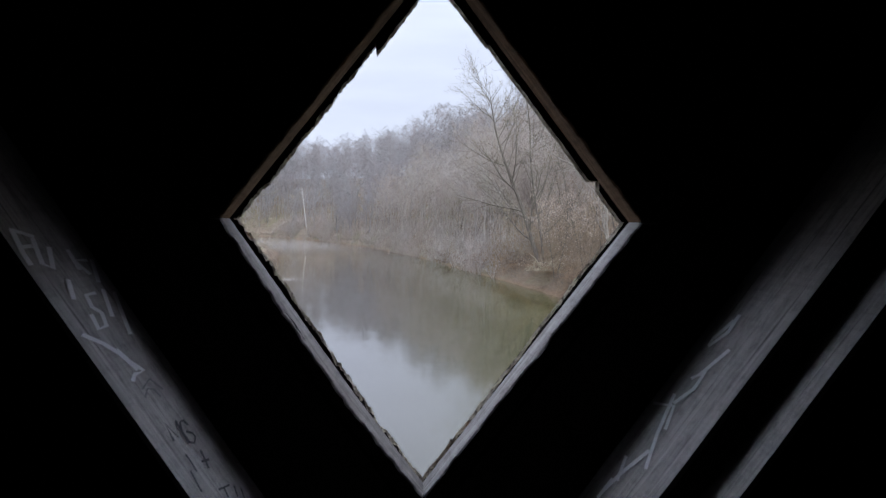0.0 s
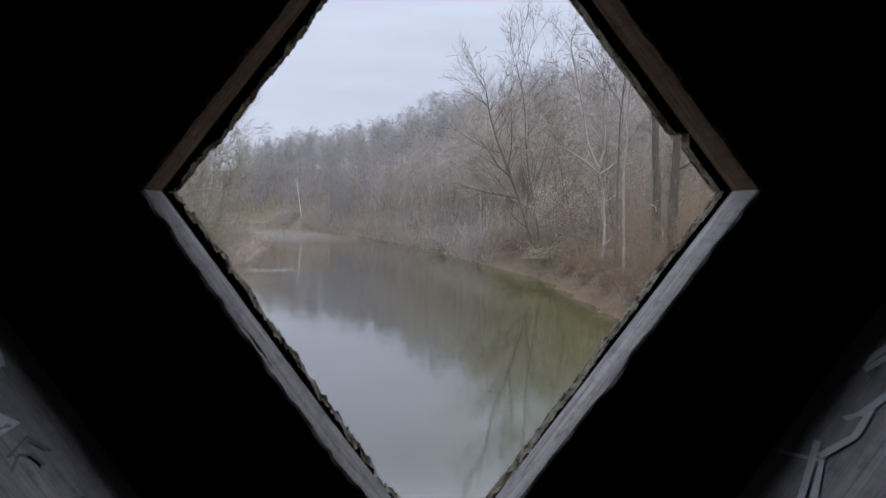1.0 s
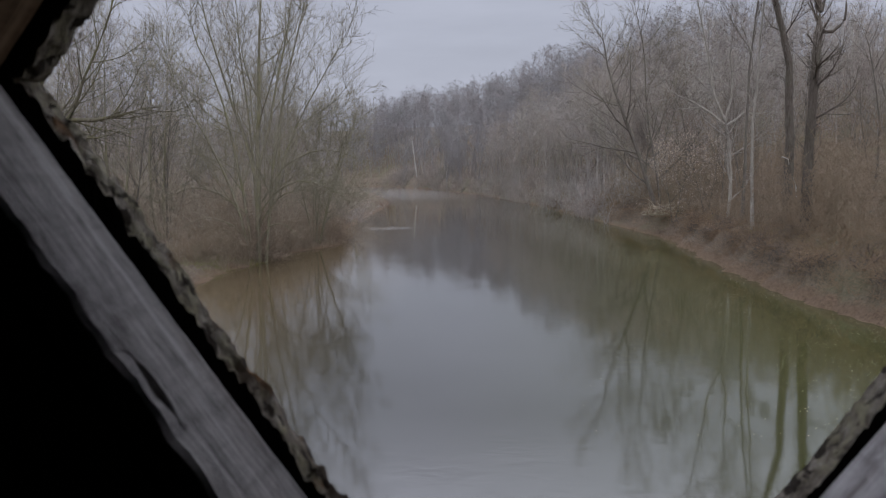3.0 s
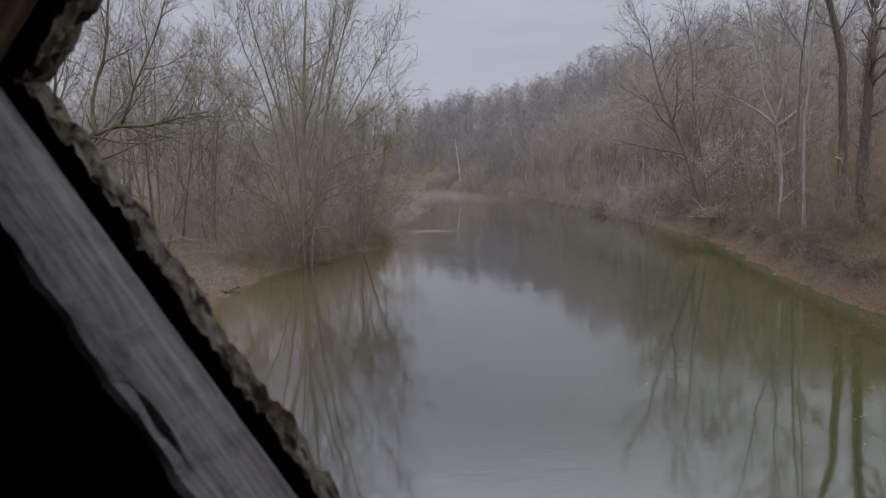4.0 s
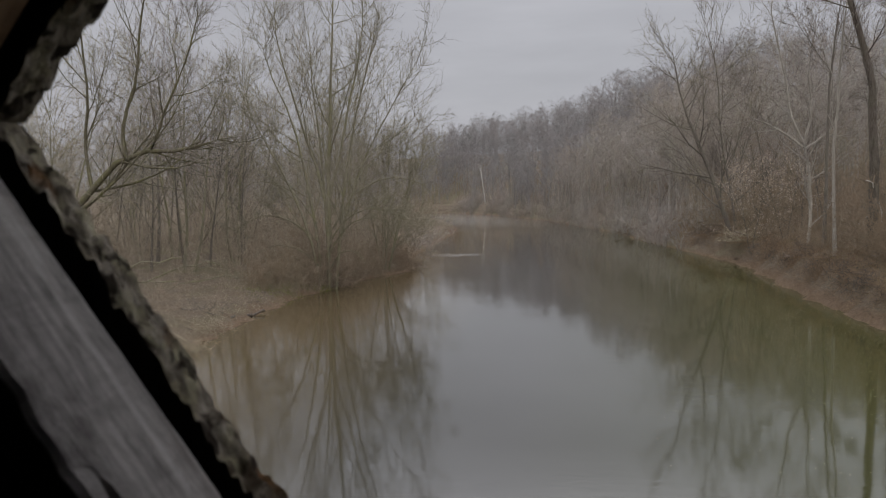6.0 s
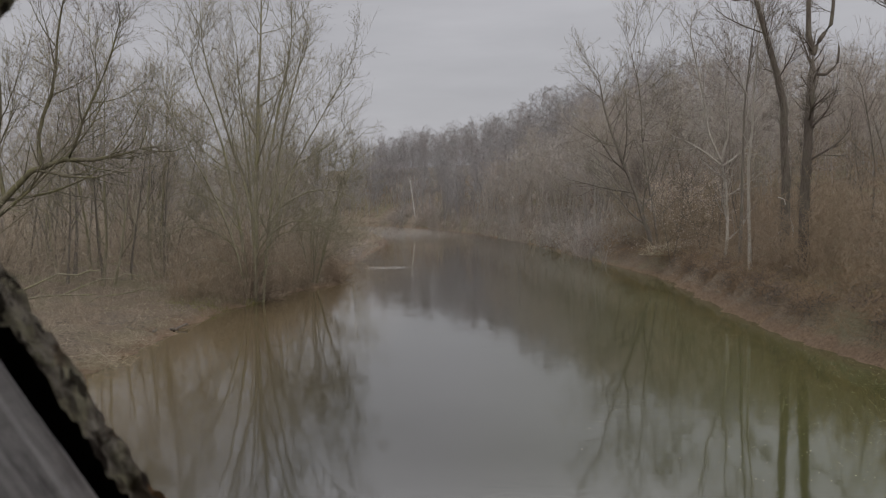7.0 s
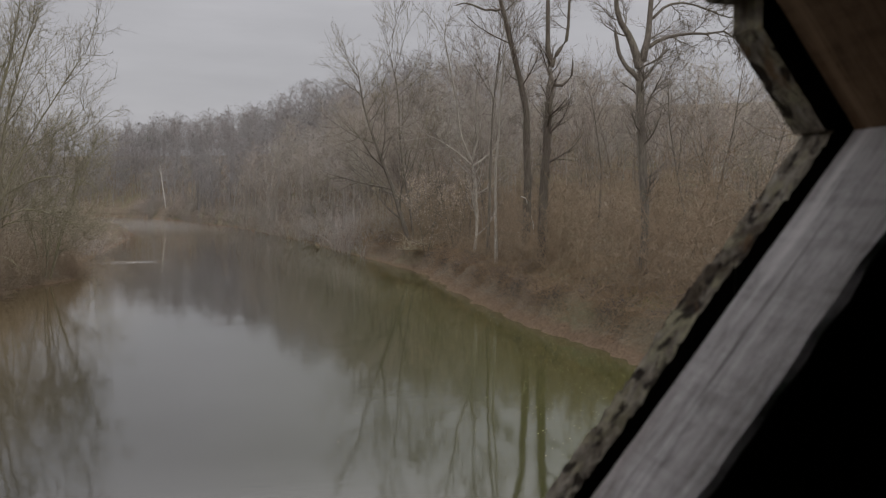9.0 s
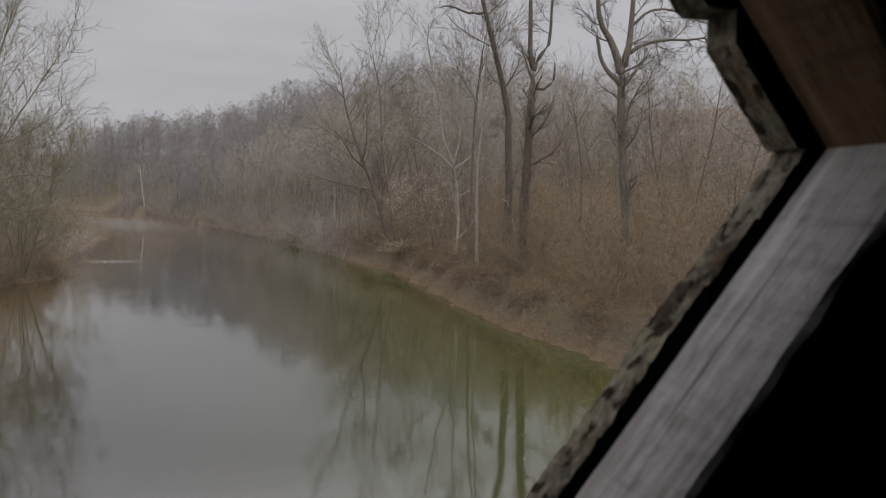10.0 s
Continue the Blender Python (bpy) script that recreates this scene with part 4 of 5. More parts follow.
oak_c = stand(tree("oak", 41, M_BARK, M_TWIG, "grey tree with heavy crooked limbs and a broken stub",
           runs=[([(0, 0, -0.3), (0, 0, 3.5), (-0.3, 0, 7), (-0.45, 0, 10.4)], 0.21, 0.19),
                 ([(-0.45, 0, 10.2), (-0.8, 0, 11.4), (-1.5, 0.1, 12.6), (-1.8, 0, 14.5), (-2.6, 0, 18)], 0.22, 0.04),
                 ([(-0.45, 0, 10.2), (-0.1, 0, 11.2), (0.1, 0.1, 12.8), (0.3, 0, 16), (0.6, 0, 19)], 0.22, 0.04),
                 ([(0.05, 0, 11.2), (0.7, 0, 11.6), (1.5, 0.1, 11.9), (2.6, 0, 12.0), (4.2, 0, 12.1), (5.4, 0, 11.5)], 0.11, 0.03),
                 ([(0.12, 0.1, 12.5), (0.9, 0, 13.2), (2.2, 0.2, 13.5), (3.6, 0, 13.0), (4.9, 0, 12.9)], 0.08, 0.02),
                 ([(0.2, 0, 14.0), (1.0, 0.2, 14.9), (2.4, 0, 15.1), (3.8, 0.1, 14.5), (5.0, 0, 14.4)], 0.07, 0.02),
                 ([(-0.45, 0, 9.6), (-1.1, 0, 10.2), (-1.5, 0.1, 11.0), (-1.75, 0, 12.2)], 0.12, 0.08)],
           plain=1, bare=0.3, limbs=9, limb_r=0.3, limb_angle=54, limb_ratio=0.28, branch=6, twig=5, fine=3), 18.2, 35.0)
stand(tree("sycamore", 47, M_BARK_PALE, M_TWIG, "straight sycamore with pale patchy bark", height=22, radius=0.115, bare=0.35, limbs=14, limb_r=0.35, limb_angle=50, limb_ratio=0.26, wiggle=0.05, fine=3), 15.8, 52.0)
stand(tree("sycamore", 48, M_BARK_PALE, M_TWIG, "sycamore with crooked white limbs",
           runs=[([(0, 0, -0.3), (0.1, 0, 4), (-0.3, 0, 7.6)], 0.13, 0.1),
                 ([(-0.3, 0, 7.4), (-1.2, 0, 9.4), (-1.6, 0.2, 12.4), (-2.6, 0, 16.5), (-2.4, 0, 19)], 0.11, 0.02),
                 ([(-0.3, 0, 7.4), (0.2, 0.2, 10), (0, 0, 13), (0.8, 0, 17)], 0.1, 0.02),
                 ([(-0.4, 0, 7.2), (-2.2, 0, 8.6), (-4.4, 0.2, 9.8), (-5.6, 0, 11.8)], 0.09, 0.02),
                 ([(-0.3, 0, 7.0), (1.4, 0, 8.4), (2.8, 0.2, 10.6)], 0.1, 0.02)],
           bare=0.2, limbs=9, limb_angle=46, limb_ratio=0.38, fine=3), 16.4, 60.0)
stand(tree("ash", 49, M_BARK, M_TWIG, "tall slim dark tree with a fan of fine branches", height=20, radius=0.14, bare=0.5, limbs=13, limb_angle=42, limb_ratio=0.4, wiggle=0.05, fine=3), 16.6, 57.0)
stand(tree("sycamore", 50, M_BARK_PALE, M_TWIG, "pale sycamore standing back in the woods", height=22, radius=0.2, bare=0.4, limbs=9, limb_angle=45, limb_ratio=0.33, wiggle=0.04, fine=2), -24.5, 74.0)
stand(tree("bank_tree", 53, M_BARK, M_TWIG_GREEN, "bare tree leaning out from the top of the mud bank",
           runs=[([(0, 0, -0.3), (-1.0, 0, 3), (-2.6, 0, 7.5), (-4.2, 0, 12), (-5, 0, 16.5)], 0.24, 0.03),
                 ([(0.5, 0.4, -0.3), (0, 0.4, 4), (-0.8, 0.4, 9), (-1.2, 0.2, 14), (-2.2, 0.4, 19)], 0.12, 0.02)],
           bare=0.15, limbs=18, limb_angle=48, limb_ratio=0.36, branch=7, twig=5, fine=3), 14.8, 80.0, 0, 1.12)
stand(tree("dead_trunk", 59, M_BARK_WHITE, M_BARK_WHITE, "slender bleached white trunk on the far bank",
           runs=[([(0, 0, -0.5), (-0.5, 0, 4), (-1.1, 0, 8.5), (-1.8, 0, 15.5)], 0.26, 0.08)], bare=0.7, limbs=4, limb_angle=35, limb_ratio=0.16, branch=2, twig=2, fine=0), -36.6, 318.0)

stand(tree("pine", 63, M_BARK, M_PINE, "dark evergreen pine with a flat ragged top on the ridge", height=17, radius=0.22, bare=0.55, limbs=16, limb_angle=78, limb_ratio=0.24, limb_lift=0.02,
           branch=6, twig=5, fine=3, fine_r=0.06, cheap=True), -60.5, 420.0)
vines(oak_a, 71, [(0, 0, -0.3), (0.08, 0, 4), (0.25, 0, 8.5), (0.5, 0, 12.4)], 0.27, 9.5, 300, M_BARK_DARK)
vines(oak_b, 73, [(0, 0, -0.3), (0.1, 0, 4), (0.05, 0, 8), (-0.25, 0, 10.8), (-1.2, 0, 14.6)], 0.25, 13.5, 260, M_BARK)
vines(oak_c, 72, [(0, 0, -0.3), (0, 0, 3.5), (-0.3, 0, 7), (-0.45, 0, 10.4)], 0.2, 10.0, 150, M_TWIG)

def leafy_sapling(seed, x, y, height, leaves, size, label):
    """A young tree that has kept its pale dry leaves."""
    root = tree("beech_sapling", seed, M_BARK, M_TWIG_WOOD, label, height=height, radius=0.05, stems=2, splay=0.25, bare=0.15, limbs=9, limb_angle=58, limb_ratio=0.5, limb_lift=0.03, branch=4, twig=3, fine=0,
                fine_r=0.008, sides=5, cheap=True, category="sapling")
    g = np.random.default_rng(seed + 1)
    crown = next(c for c in root.children if c.name.startswith("crown"))
    co = np.empty(3 * len(crown.data.vertices), dtype=np.float32)
    crown.data.vertices.foreach_get("co", co)
    co = co.reshape(-1, 3)
    at = co[g.integers(0, len(co), leaves)] + g.normal(0, 0.12, (leaves, 3))
    along = unit(g.normal(0, 1, (leaves, 3)) + np.array([0, 0, -0.7]))
    across = unit(np.cross(along, g.normal(0, 1, (leaves, 3))))
    fold = np.cross(along, across)
    k = size * (0.6 + 0.7 * g.random((leaves, 1)))
    # a dry leaf folded along its midrib: stalk, two edges, tip
    v = np.stack([at, at + k * (0.5 * along + 0.32 * across + 0.12 * fold), at + k * along, at + k * (0.5 * along - 0.32 * across + 0.12 * fold)], 1).reshape(-1, 3)
    b = 4 * np.arange(leaves)[:, None]
    me = raw_mesh("leaves", v, np.concatenate([b + np.array([[0, 1, 2]]), b + np.array([[0, 2, 3]])]))
    me.materials.append(M_DRY_LEAF)
    ob = new("leaves", me)
    ob.parent = root
    ob["label"] = "pale tan dry leaves"
    return stand(root, x, y)


leafy_sapling(801, 14.6, 71.0, 8.5, 1700, 0.12, "young beech holding pale tan dry leaves on the bank")
leafy_sapling(803, 16.8, 68.0, 7.0, 1000, 0.12, "slim beech sapling with sparse tan dry leaves")
leafy_sapling(805, 24.5, 36.0, 8.5, 1500, 0.07, "young beech with yellowish dry leaves in the thicket")

# woods on both banks, tree by tree
WOODS = ((M_BARK, M_TWIG_WOOD, "slender bare woodland tree with grey-brown bark"), (M_BARK, M_TWIG_WOOD, "tall bare woodland tree with brown-grey bark"),
         (M_BARK, M_OLIVE, "bushy bare woodland tree with olive twigs"), (M_BARK_DARK, M_TWIG_RED, "bare woodland tree with russet twigs"),
         (M_BARK, M_TWIG_WOOD, "tall straight bare woodland tree"), (M_BARK_MOSS, M_OLIVE, "mossy bare woodland tree with a wide crown"))
wood_first = [None] * 6
rng = np.random.default_rng(77)
placed = []


def free(x, y, gap):
    for px, py in placed:
        if (px - x) ** 2 + (py - y) ** 2 < gap * gap:
            return False
    placed.append((x, y))
    return True


def plant(x, y, i, size, turn):
    m = pose(x, y, float(ground_height(x, y)) - 0.15, rng.normal(0, 4), rng.normal(0, 4), turn) @ Matrix.Scale(size, 4)
    if wood_first[i] is None:
        wood_first[i] = tree("woodland_tree", 100 + i, *WOODS[i], height=(17, 20, 15, 17, 21, 16)[i], radius=(0.12, 0.15, 0.1, 0.12, 0.15, 0.12)[i], stems=(1, 1, 3, 1, 1, 2)[i],
                             splay=(0, 0, 0.2, 0, 0, 0.15)[i], bare=(0.2, 0.3, 0.12, 0.22, 0.32, 0.16)[i], limbs=(13, 13, 6, 13, 13, 8)[i], limb_angle=(46, 46, 44, 44, 46, 48)[i], wiggle=0.09, limb_lift=0.11,
                             limb_ratio=(0.4, 0.38, 0.4, 0.4, 0.36, 0.42)[i], branch=5, twig=4, fine=2, fine_r=0.011, sides=6, cheap=True, group="trees of the river woods")
        wood_first[i].matrix_basis = m
    else:
        copy_thing(wood_first[i], m)


count = 0
while count < 84:                          # right bank
    y = 16 + 125 * rng.random() ** 1.1
    d = 4 + 55 * rng.random() ** 1.25
    x = float(right_edge(y)) + d
    if d > 9 + y * 0.75 or (y < 52 and d < 9) or not free(x, y, 2.0):
        continue
    plant(x, y, int(rng.integers(0, 5)), (0.62 + 0.32 * rng.random()) * (0.9 if d < 9 and y < 60 else 1.0), 360 * rng.random())
    count += 1
count = 0
while count < 44:                           # left bank
    y = 34 + 110 * rng.random() ** 1.1
    d = (15 if y < 52 else 5) + 42 * rng.random() ** 1.2
    x = float(left_edge(y)) - d
    if d > y * 0.85 or (-0.42 < x / y < -0.24 and y < 74) or not free(x, y, 2.4):
        continue
    plant(x, y, int(rng.choice([0, 2, 5, 3, 4])), 0.9 + 0.35 * rng.random(), 360 * rng.random())
    count += 1
count = 0
while count < 16:                           # the close stand behind the leaning tree
    y = 50 + 34 * rng.random()
    x = -y * (0.43 + 0.2 * rng.random())
    if not free(x, y, 2.2):
        continue
    plant(x, y, int(rng.choice([0, 2, 5, 5, 4])), 0.95 + 0.25 * rng.random(), 360 * rng.random())
    count += 1


# ---------------------------------------------------------------- far woods, thickets, brush and grass
def scatter(name, protos, spots, material, label, category):
    """Many plants joined into one sheet of growth: spots are (x, y, size, turn)."""
    chunks = []
    # the bleached trunk on the far bank stands free
    spots = [q for q in spots if not (abs(q[0] + 37.0) < 3.0 and 300 < q[1] < 319)]
    for n, (x, y, size, turn) in enumerate(spots):
        v, t = protos[n % len(protos)]
        c, s = math.cos(turn) * size, math.sin(turn) * size
        z = float(ground_height(x, y)) - 0.1
        chunks.append((np.stack([v[:, 0] * c - v[:, 1] * s + x, v[:, 0] * s + v[:, 1] * c + y, v[:, 2] * size + z], 1), t))
    me = raw_mesh(name, *merge(chunks))
    me.materials.append(material)
    return tagged(new(name, me), label, category, kind="stuff")


def far_proto(i, coarse):
    """A whole bare tree in few triangles, with a domed crown: coarse ones stand far off."""
    r = np.random.default_rng(200 + i)
    h = (15, 17, 13.5, 16)[i]
    p0, q0 = random_stems(r, h, 0.13, 1, 0, (0, 0), 0.08, 0.03, 4)
    s, w, l, rr = sprout(r, p0, q0, 10 if coarse else 11, 0.16, 50, 0.36, 0.5)
    p1, q1 = grow(r, s, w, l, np.maximum(rr, 0.05 if coarse else 0.035), 3, 0.14, 0.14, 0.4)
    pa, qa = np.concatenate([p1, p0[:, -3:]]), np.concatenate([q1, q0[:, -3:]])
    s, w, l, rr = sprout(r, pa, qa, 8, 0.1, 42, 0.5, 0.6)
    p2, q2 = grow(r, s, w, np.maximum(l, 1.0), np.full(len(s), 0.046 if coarse else 0.034), 2, 0.15, 0.08, 0.4)
    chunks = [tubes(p0, q0, 4), tubes(p1, q1, 3), tubes(p2, q2, 3)]
    s, w, l, rr = sprout(r, p2, q2, 1 if coarse else 2, 0.3, 42, 0.8, 0.7)
    p3, q3 = grow(r, s, w, np.maximum(l, 0.8), np.full(len(s), 0.046 if coarse else 0.032), 2, 0.15, 0.06, 0.4)
    chunks.append(tubes(p3, q3, 3))
    v, t = merge(chunks)
    return rounded(v, 0.3 * h, h * 1.02, 0.3 * h), t


NEARER, FARTHER = [far_proto(i, False) for i in range(4)], [far_proto(i, True) for i in range(4)]
spots = []
while len(spots) < 330:                     # the hillside along the right bank
    y = 105 + 105 * rng.random()
    d = 2 + 72 * rng.random() ** 1.2
    spots.append((float(right_edge(y)) + d, y, 0.7 + 0.5 * rng.random(), 6.3 * rng.random()))
while len(spots) < 490:                     # behind the right bank's trees
    y = 25 + 110 * rng.random()
    spots.append((float(right_edge(y)) + 42 + 60 * rng.random(), y, 0.75 + 0.35 * rng.random(), 6.3 * rng.random()))
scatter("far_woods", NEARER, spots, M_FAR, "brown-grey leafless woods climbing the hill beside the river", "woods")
spots = []
while len(spots) < 300:                     # the hillside, farther along
    y = 205 + 140 * rng.random()
    d = 2 + 75 * rng.random() ** 1.2
    spots.append((float(right_edge(y)) + d, y, 0.8 + 0.55 * rng.random() ** 1.5, 6.3 * rng.random()))
while len(spots) < 440:                     # beyond the bend
    y = 335 + 110 * rng.random()
    spots.append((float(right_edge(y)) + 3 + 110 * rng.random(), y, 1.0 + 0.6 * rng.random(), 6.3 * rng.random()))
while len(spots) < 580:                     # the ridge that closes the valley
    x, y = -150 + 125 * rng.random(), 345 + 150 * rng.random()
    if x > float(right_edge(y)) + 2:
        spots.append((x, y, 1.0 + 0.5 * rng.random(), 6.3 * rng.random()))
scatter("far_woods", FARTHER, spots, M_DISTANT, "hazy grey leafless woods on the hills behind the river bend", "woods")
spots = []
while len(spots) < 190:                     # left bank, farther off
    y = 75 + 240 * rng.random()
    d = 4 + 80 * rng.random() ** 1.2
    x = float(left_edge(y)) - d
    if (d < 30 and y < 112) or (d < 11 and y > 100):
        continue
    spots.append((x, y, 0.75 + 0.4 * rng.random(), 6.3 * rng.random()))
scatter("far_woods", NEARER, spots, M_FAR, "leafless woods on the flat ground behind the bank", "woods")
spots = []
while len(spots) < 150:                     # the low ground inside the bend
    y = 140 + 210 * rng.random()
    spots.append((float(left_edge(y)) - 13 - 34 * rng.random() ** 1.3, y, 0.65 + 0.45 * rng.random(), 6.3 * rng.random()))
while len(spots) < 270:                     # and on its far side
    x, y = -150 + 95 * rng.random(), 320 + 100 * rng.random()
    if x < float(left_edge(y)) - 3 or x > float(right_edge(y)) + 2:
        spots.append((x, y, 0.75 + 0.45 * rng.random(), 6.3 * rng.random()))
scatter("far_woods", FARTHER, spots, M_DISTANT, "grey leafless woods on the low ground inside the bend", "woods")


def shrub_proto(seed, h, stems, splay, coarse=False):
    """A leafless bush: crooked stems, arching branches and a haze of short twigs."""
    r = np.random.default_rng(seed)
    a = r.random(stems) * 6.3
    rad = 0.7 * r.random(stems)
    start = np.stack([np.cos(a) * rad, np.sin(a) * rad, np.full(stems, -0.1)], 1)
    way = np.stack([np.cos(a) * splay, np.sin(a) * splay, np.ones(stems)], 1) + r.normal(0, 0.15, (stems, 3))
    thick = 2.0 if coarse else 1.0
    p0, q0 = grow(r, start, way, h * (0.55 + 0.55 * r.random(stems)), np.full(stems, 0.019 * thick), 3 if coarse else 5, 0.26, 0.03, 0.3)
    s, w, l, rr = sprout(r, p0, q0, 5 if coarse else 6, 0.1, 50, 0.34, 0.7, 1.0, 0.4)
    p1, q1 = grow(r, s, w, l, np.maximum(rr, 0.01 * thick), 2 if coarse else 3, 0.34, 0.0, 0.45)
    s, w, l, rr = sprout(r, p1, q1, 3 if coarse else 5, 0.05, 55, 0.5, 0.8, 1.0, 0.5)
    p2, q2 = grow(r, s, w, np.maximum(l, 0.28 * thick), np.full(len(s), 0.0105 * thick), 2, 0.3, 0.0, 0.4)
    return merge([tubes(p0, q0, 3), tubes(p1, q1, 3), tubes(p2, q2, 3)])


SHRUBS = [shrub_proto(300 + i, (3.2, 4.4, 5.6, 3.6, 6.8, 5.0)[i], 5, (0.5, 0.35, 0.3, 0.7, 0.2, 0.4)[i]) for i in range(6)]
COARSE = [shrub_proto(320 + i, (3.4, 4.6, 5.6)[i], 5, (0.5, 0.35, 0.3)[i], True) for i in range(3)]
spots = []
while len(spots) < 560:
    y = 15 + 90 * rng.random() ** 1.1
    d = 2.6 + 24 * rng.random() ** 2.0
    if d > 8 + y * 0.6:
        continue
    spots.append((float(right_edge(y)) + d, y, min(0.3 + 0.16 * (d - 2.6), 0.95) + 0.5 * rng.random(), 6.3 * rng.random()))
scatter("thicket", SHRUBS, spots, M_BRUSH, "tangled brown leafless thicket on the steep bank", "thicket")
spots = []
while len(spots) < 410:
    y = 36 + 84 * rng.random() ** 1.1
    d = (13 if y < 49 else 2.5) + 36 * rng.random() ** 1.5
    if d > y * 0.85:
        continue
    spots.append((float(left_edge(y)) - d, y, 0.75 + 0.75 * rng.random(), 6.3 * rng.random()))
scatter("thicket", SHRUBS, spots, M_THICKET, "olive-brown leafless thicket under the trees", "thicket")
spots = []
for k in range(190):
    y = 46 + 28 * rng.random()
    spots.append((float(left_edge(y)) + 0.3 - 3.6 * rng.random(), y, 0.3 + 0.42 * rng.random(), 6.3 * rng.random()))
for k in range(34):
    spots.append((-17.4 + 2.0 * rng.normal(), 51.4 + 1.6 * rng.normal(), 0.75 + 0.45 * rng.random(), 6.3 * rng.random()))
scatter("thicket", SHRUBS, [q for q in spots if q[0] < float(left_edge(q[1])) + 0.4], M_BRUSH, "low brown bushes at the feet of the maples", "thicket")
spots = []
while len(spots) < 110:
    y = 27 + 24 * rng.random()
    d = 0.8 + 16 * rng.random()
    spots.append((float(left_edge(y)) - d, y, 0.14 + 0.24 * rng.random() + 0.012 * d, 6.3 * rng.random()))
scatter("thicket", SHRUBS, spots, M_THICKET, "low sparse brush on the flat leaf-strewn bank", "thicket")
spots = []
while len(spots) < 800:
    y = 88 + 270 * rng.random()
    d = -0.4 + 8 * rng.random() ** 1.7
    x = float(right_edge(y)) + d if rng.random() < 0.6 else float(left_edge(y)) - d
    # the spit inside the bend is low and open
    size = 0.12 + 0.16 * rng.random() if x < -8 and x < float(left_edge(y)) + 1 and y > 98 else 0.5 + 0.7 * rng.random()
    spots.append((x, y, size, 6.3 * rng.random()))
while len(spots) < 900:                     # thicker along the outside of the bend
    y = 265 + 85 * rng.random()
    spots.append((float(right_edge(y)) + 0.3 + 9 * rng.random(), y, 0.8 + 0.7 * rng.random(), 6.3 * rng.random()))
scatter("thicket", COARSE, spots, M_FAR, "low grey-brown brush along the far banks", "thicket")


def blades(n, seed, place, height, bend, r, k, material, name, label, category):
    """Loose upright or arching stems over a stretch of bank."""
    g = np.random.default_rng(seed)
    heart = np.array([place(g) for _ in range(max(1, n // 22))])
    xy = heart[g.integers(0, len(heart), n)] + g.normal(0, 0.42, (n, 2))
    loose = g.random(n) < 0.35
    xy[loose] = np.array([place(g) for _ in range(int(loose.sum()))])
    z = ground_height(xy[:, 0], xy[:, 1]) - 0.03
    a = g.random(n) * 6.3
    way = np.stack([np.cos(a) * bend, np.sin(a) * bend, np.ones(n)], 1) * (0.5 + g.random((n, 1)))
    p, q = grow(g, np.column_stack([xy, z]), way, height * (0.4 + 0.8 * g.random(n)), np.full(n, r), k, 0.38, -0.12, 0.4)
    me = raw_mesh(name, *tubes(p, q, 3))
    me.materials.append(material)
    tagged(new(name, me), label, category, kind="stuff")


def bank_right(lo, hi, y0, y1):
    def place(g):
        y = y0 + (y1 - y0) * g.random() ** 1.3
        return float(right_edge(y)) + lo + (hi - lo) * g.random(), y
    return place


def bank_left(lo, hi, y0, y1):
    def place(g):
        y = y0 + (y1 - y0) * g.random() ** 1.2
        return float(left_edge(y)) - lo - (hi - lo) * g.random() ** 1.3, y
    return place


blades(14000, 401, bank_right(0.8, 8, 14, 110), 1.05, 1.0, 0.0085, 4, M_BANK, "bank_brush", "dead brown stems and vines matted over the mud bank", "brush")
blades(13000, 402, bank_right(0.5, 4.0, 14, 90), 0.75, 1.6, 0.0075, 3, M_BANK, "bank_brush", "russet dead stems hanging over the bank", "brush")
blades(9000, 403, bank_left(0.3, 22, 20, 110), 0.5, 1.4, 0.009, 3, M_GRASS, "dead_grass", "straw-coloured dead grass on the low bank", "grass")
blades(7000, 404, bank_left(0.3, 24, 24, 80), 0.6, 2.4, 0.0085, 4, M_THICKET, "dead_grass", "fallen sticks and dry stems on the low bank", "brush")
blades(1600, 405, lambda g: (-18.6 + 1.1 * g.normal(), 47.5 + 2.6 * g.normal()), 0.28, 0.8, 0.008, 3, M_MOSS, "new_grass", "patch of low green grass and moss on the bank", "grass")
blades(900, 406, lambda g: (-17.2 + 0.5 * g.normal(), 51.0 + 0.7 * g.normal()), 0.4, 0.8, 0.008, 3, M_MOSS, "new_grass", "green grass tuft at the maple's foot", "grass")
blades(1200, 407, bank_right(2.2, 3.6, 26, 76), 0.3, 0.7, 0.009, 3, M_MOSS, "new_grass", "mossy green tufts along the lip of the bank", "grass")


def floating_leaves():
    g = np.random.default_rng(500)
    verts, faces = [], []
    while len(faces) < 2400:
        y = 17 + 34 * g.random() ** 1.4
        d = abs(g.normal(0, 4.0)) + 0.2
        x = float(right_edge(y)) - d
        if d > 14:
            continue
        r, a0, n = 0.006 + 0.011 * g.random(), g.random() * 6.3, 5
        i = len(verts)
        for k in range(n):
            q = r * (0.7 + 0.6 * g.random())
            verts.append((x + q * 1.3 * math.cos(a0 + k * 6.283 / n), y + q * math.sin(a0 + k * 6.283 / n), 0.004 + 0.004 * g.random()))
        faces.append(tuple(range(i, i + n)))
    tagged(link_mesh("floating_leaves", verts, faces, M_LEAF), "pale dead leaves floating near the bank", "leaves", kind="stuff")


floating_leaves()


# ---------------------------------------------------------------- drift, roots and fallen wood


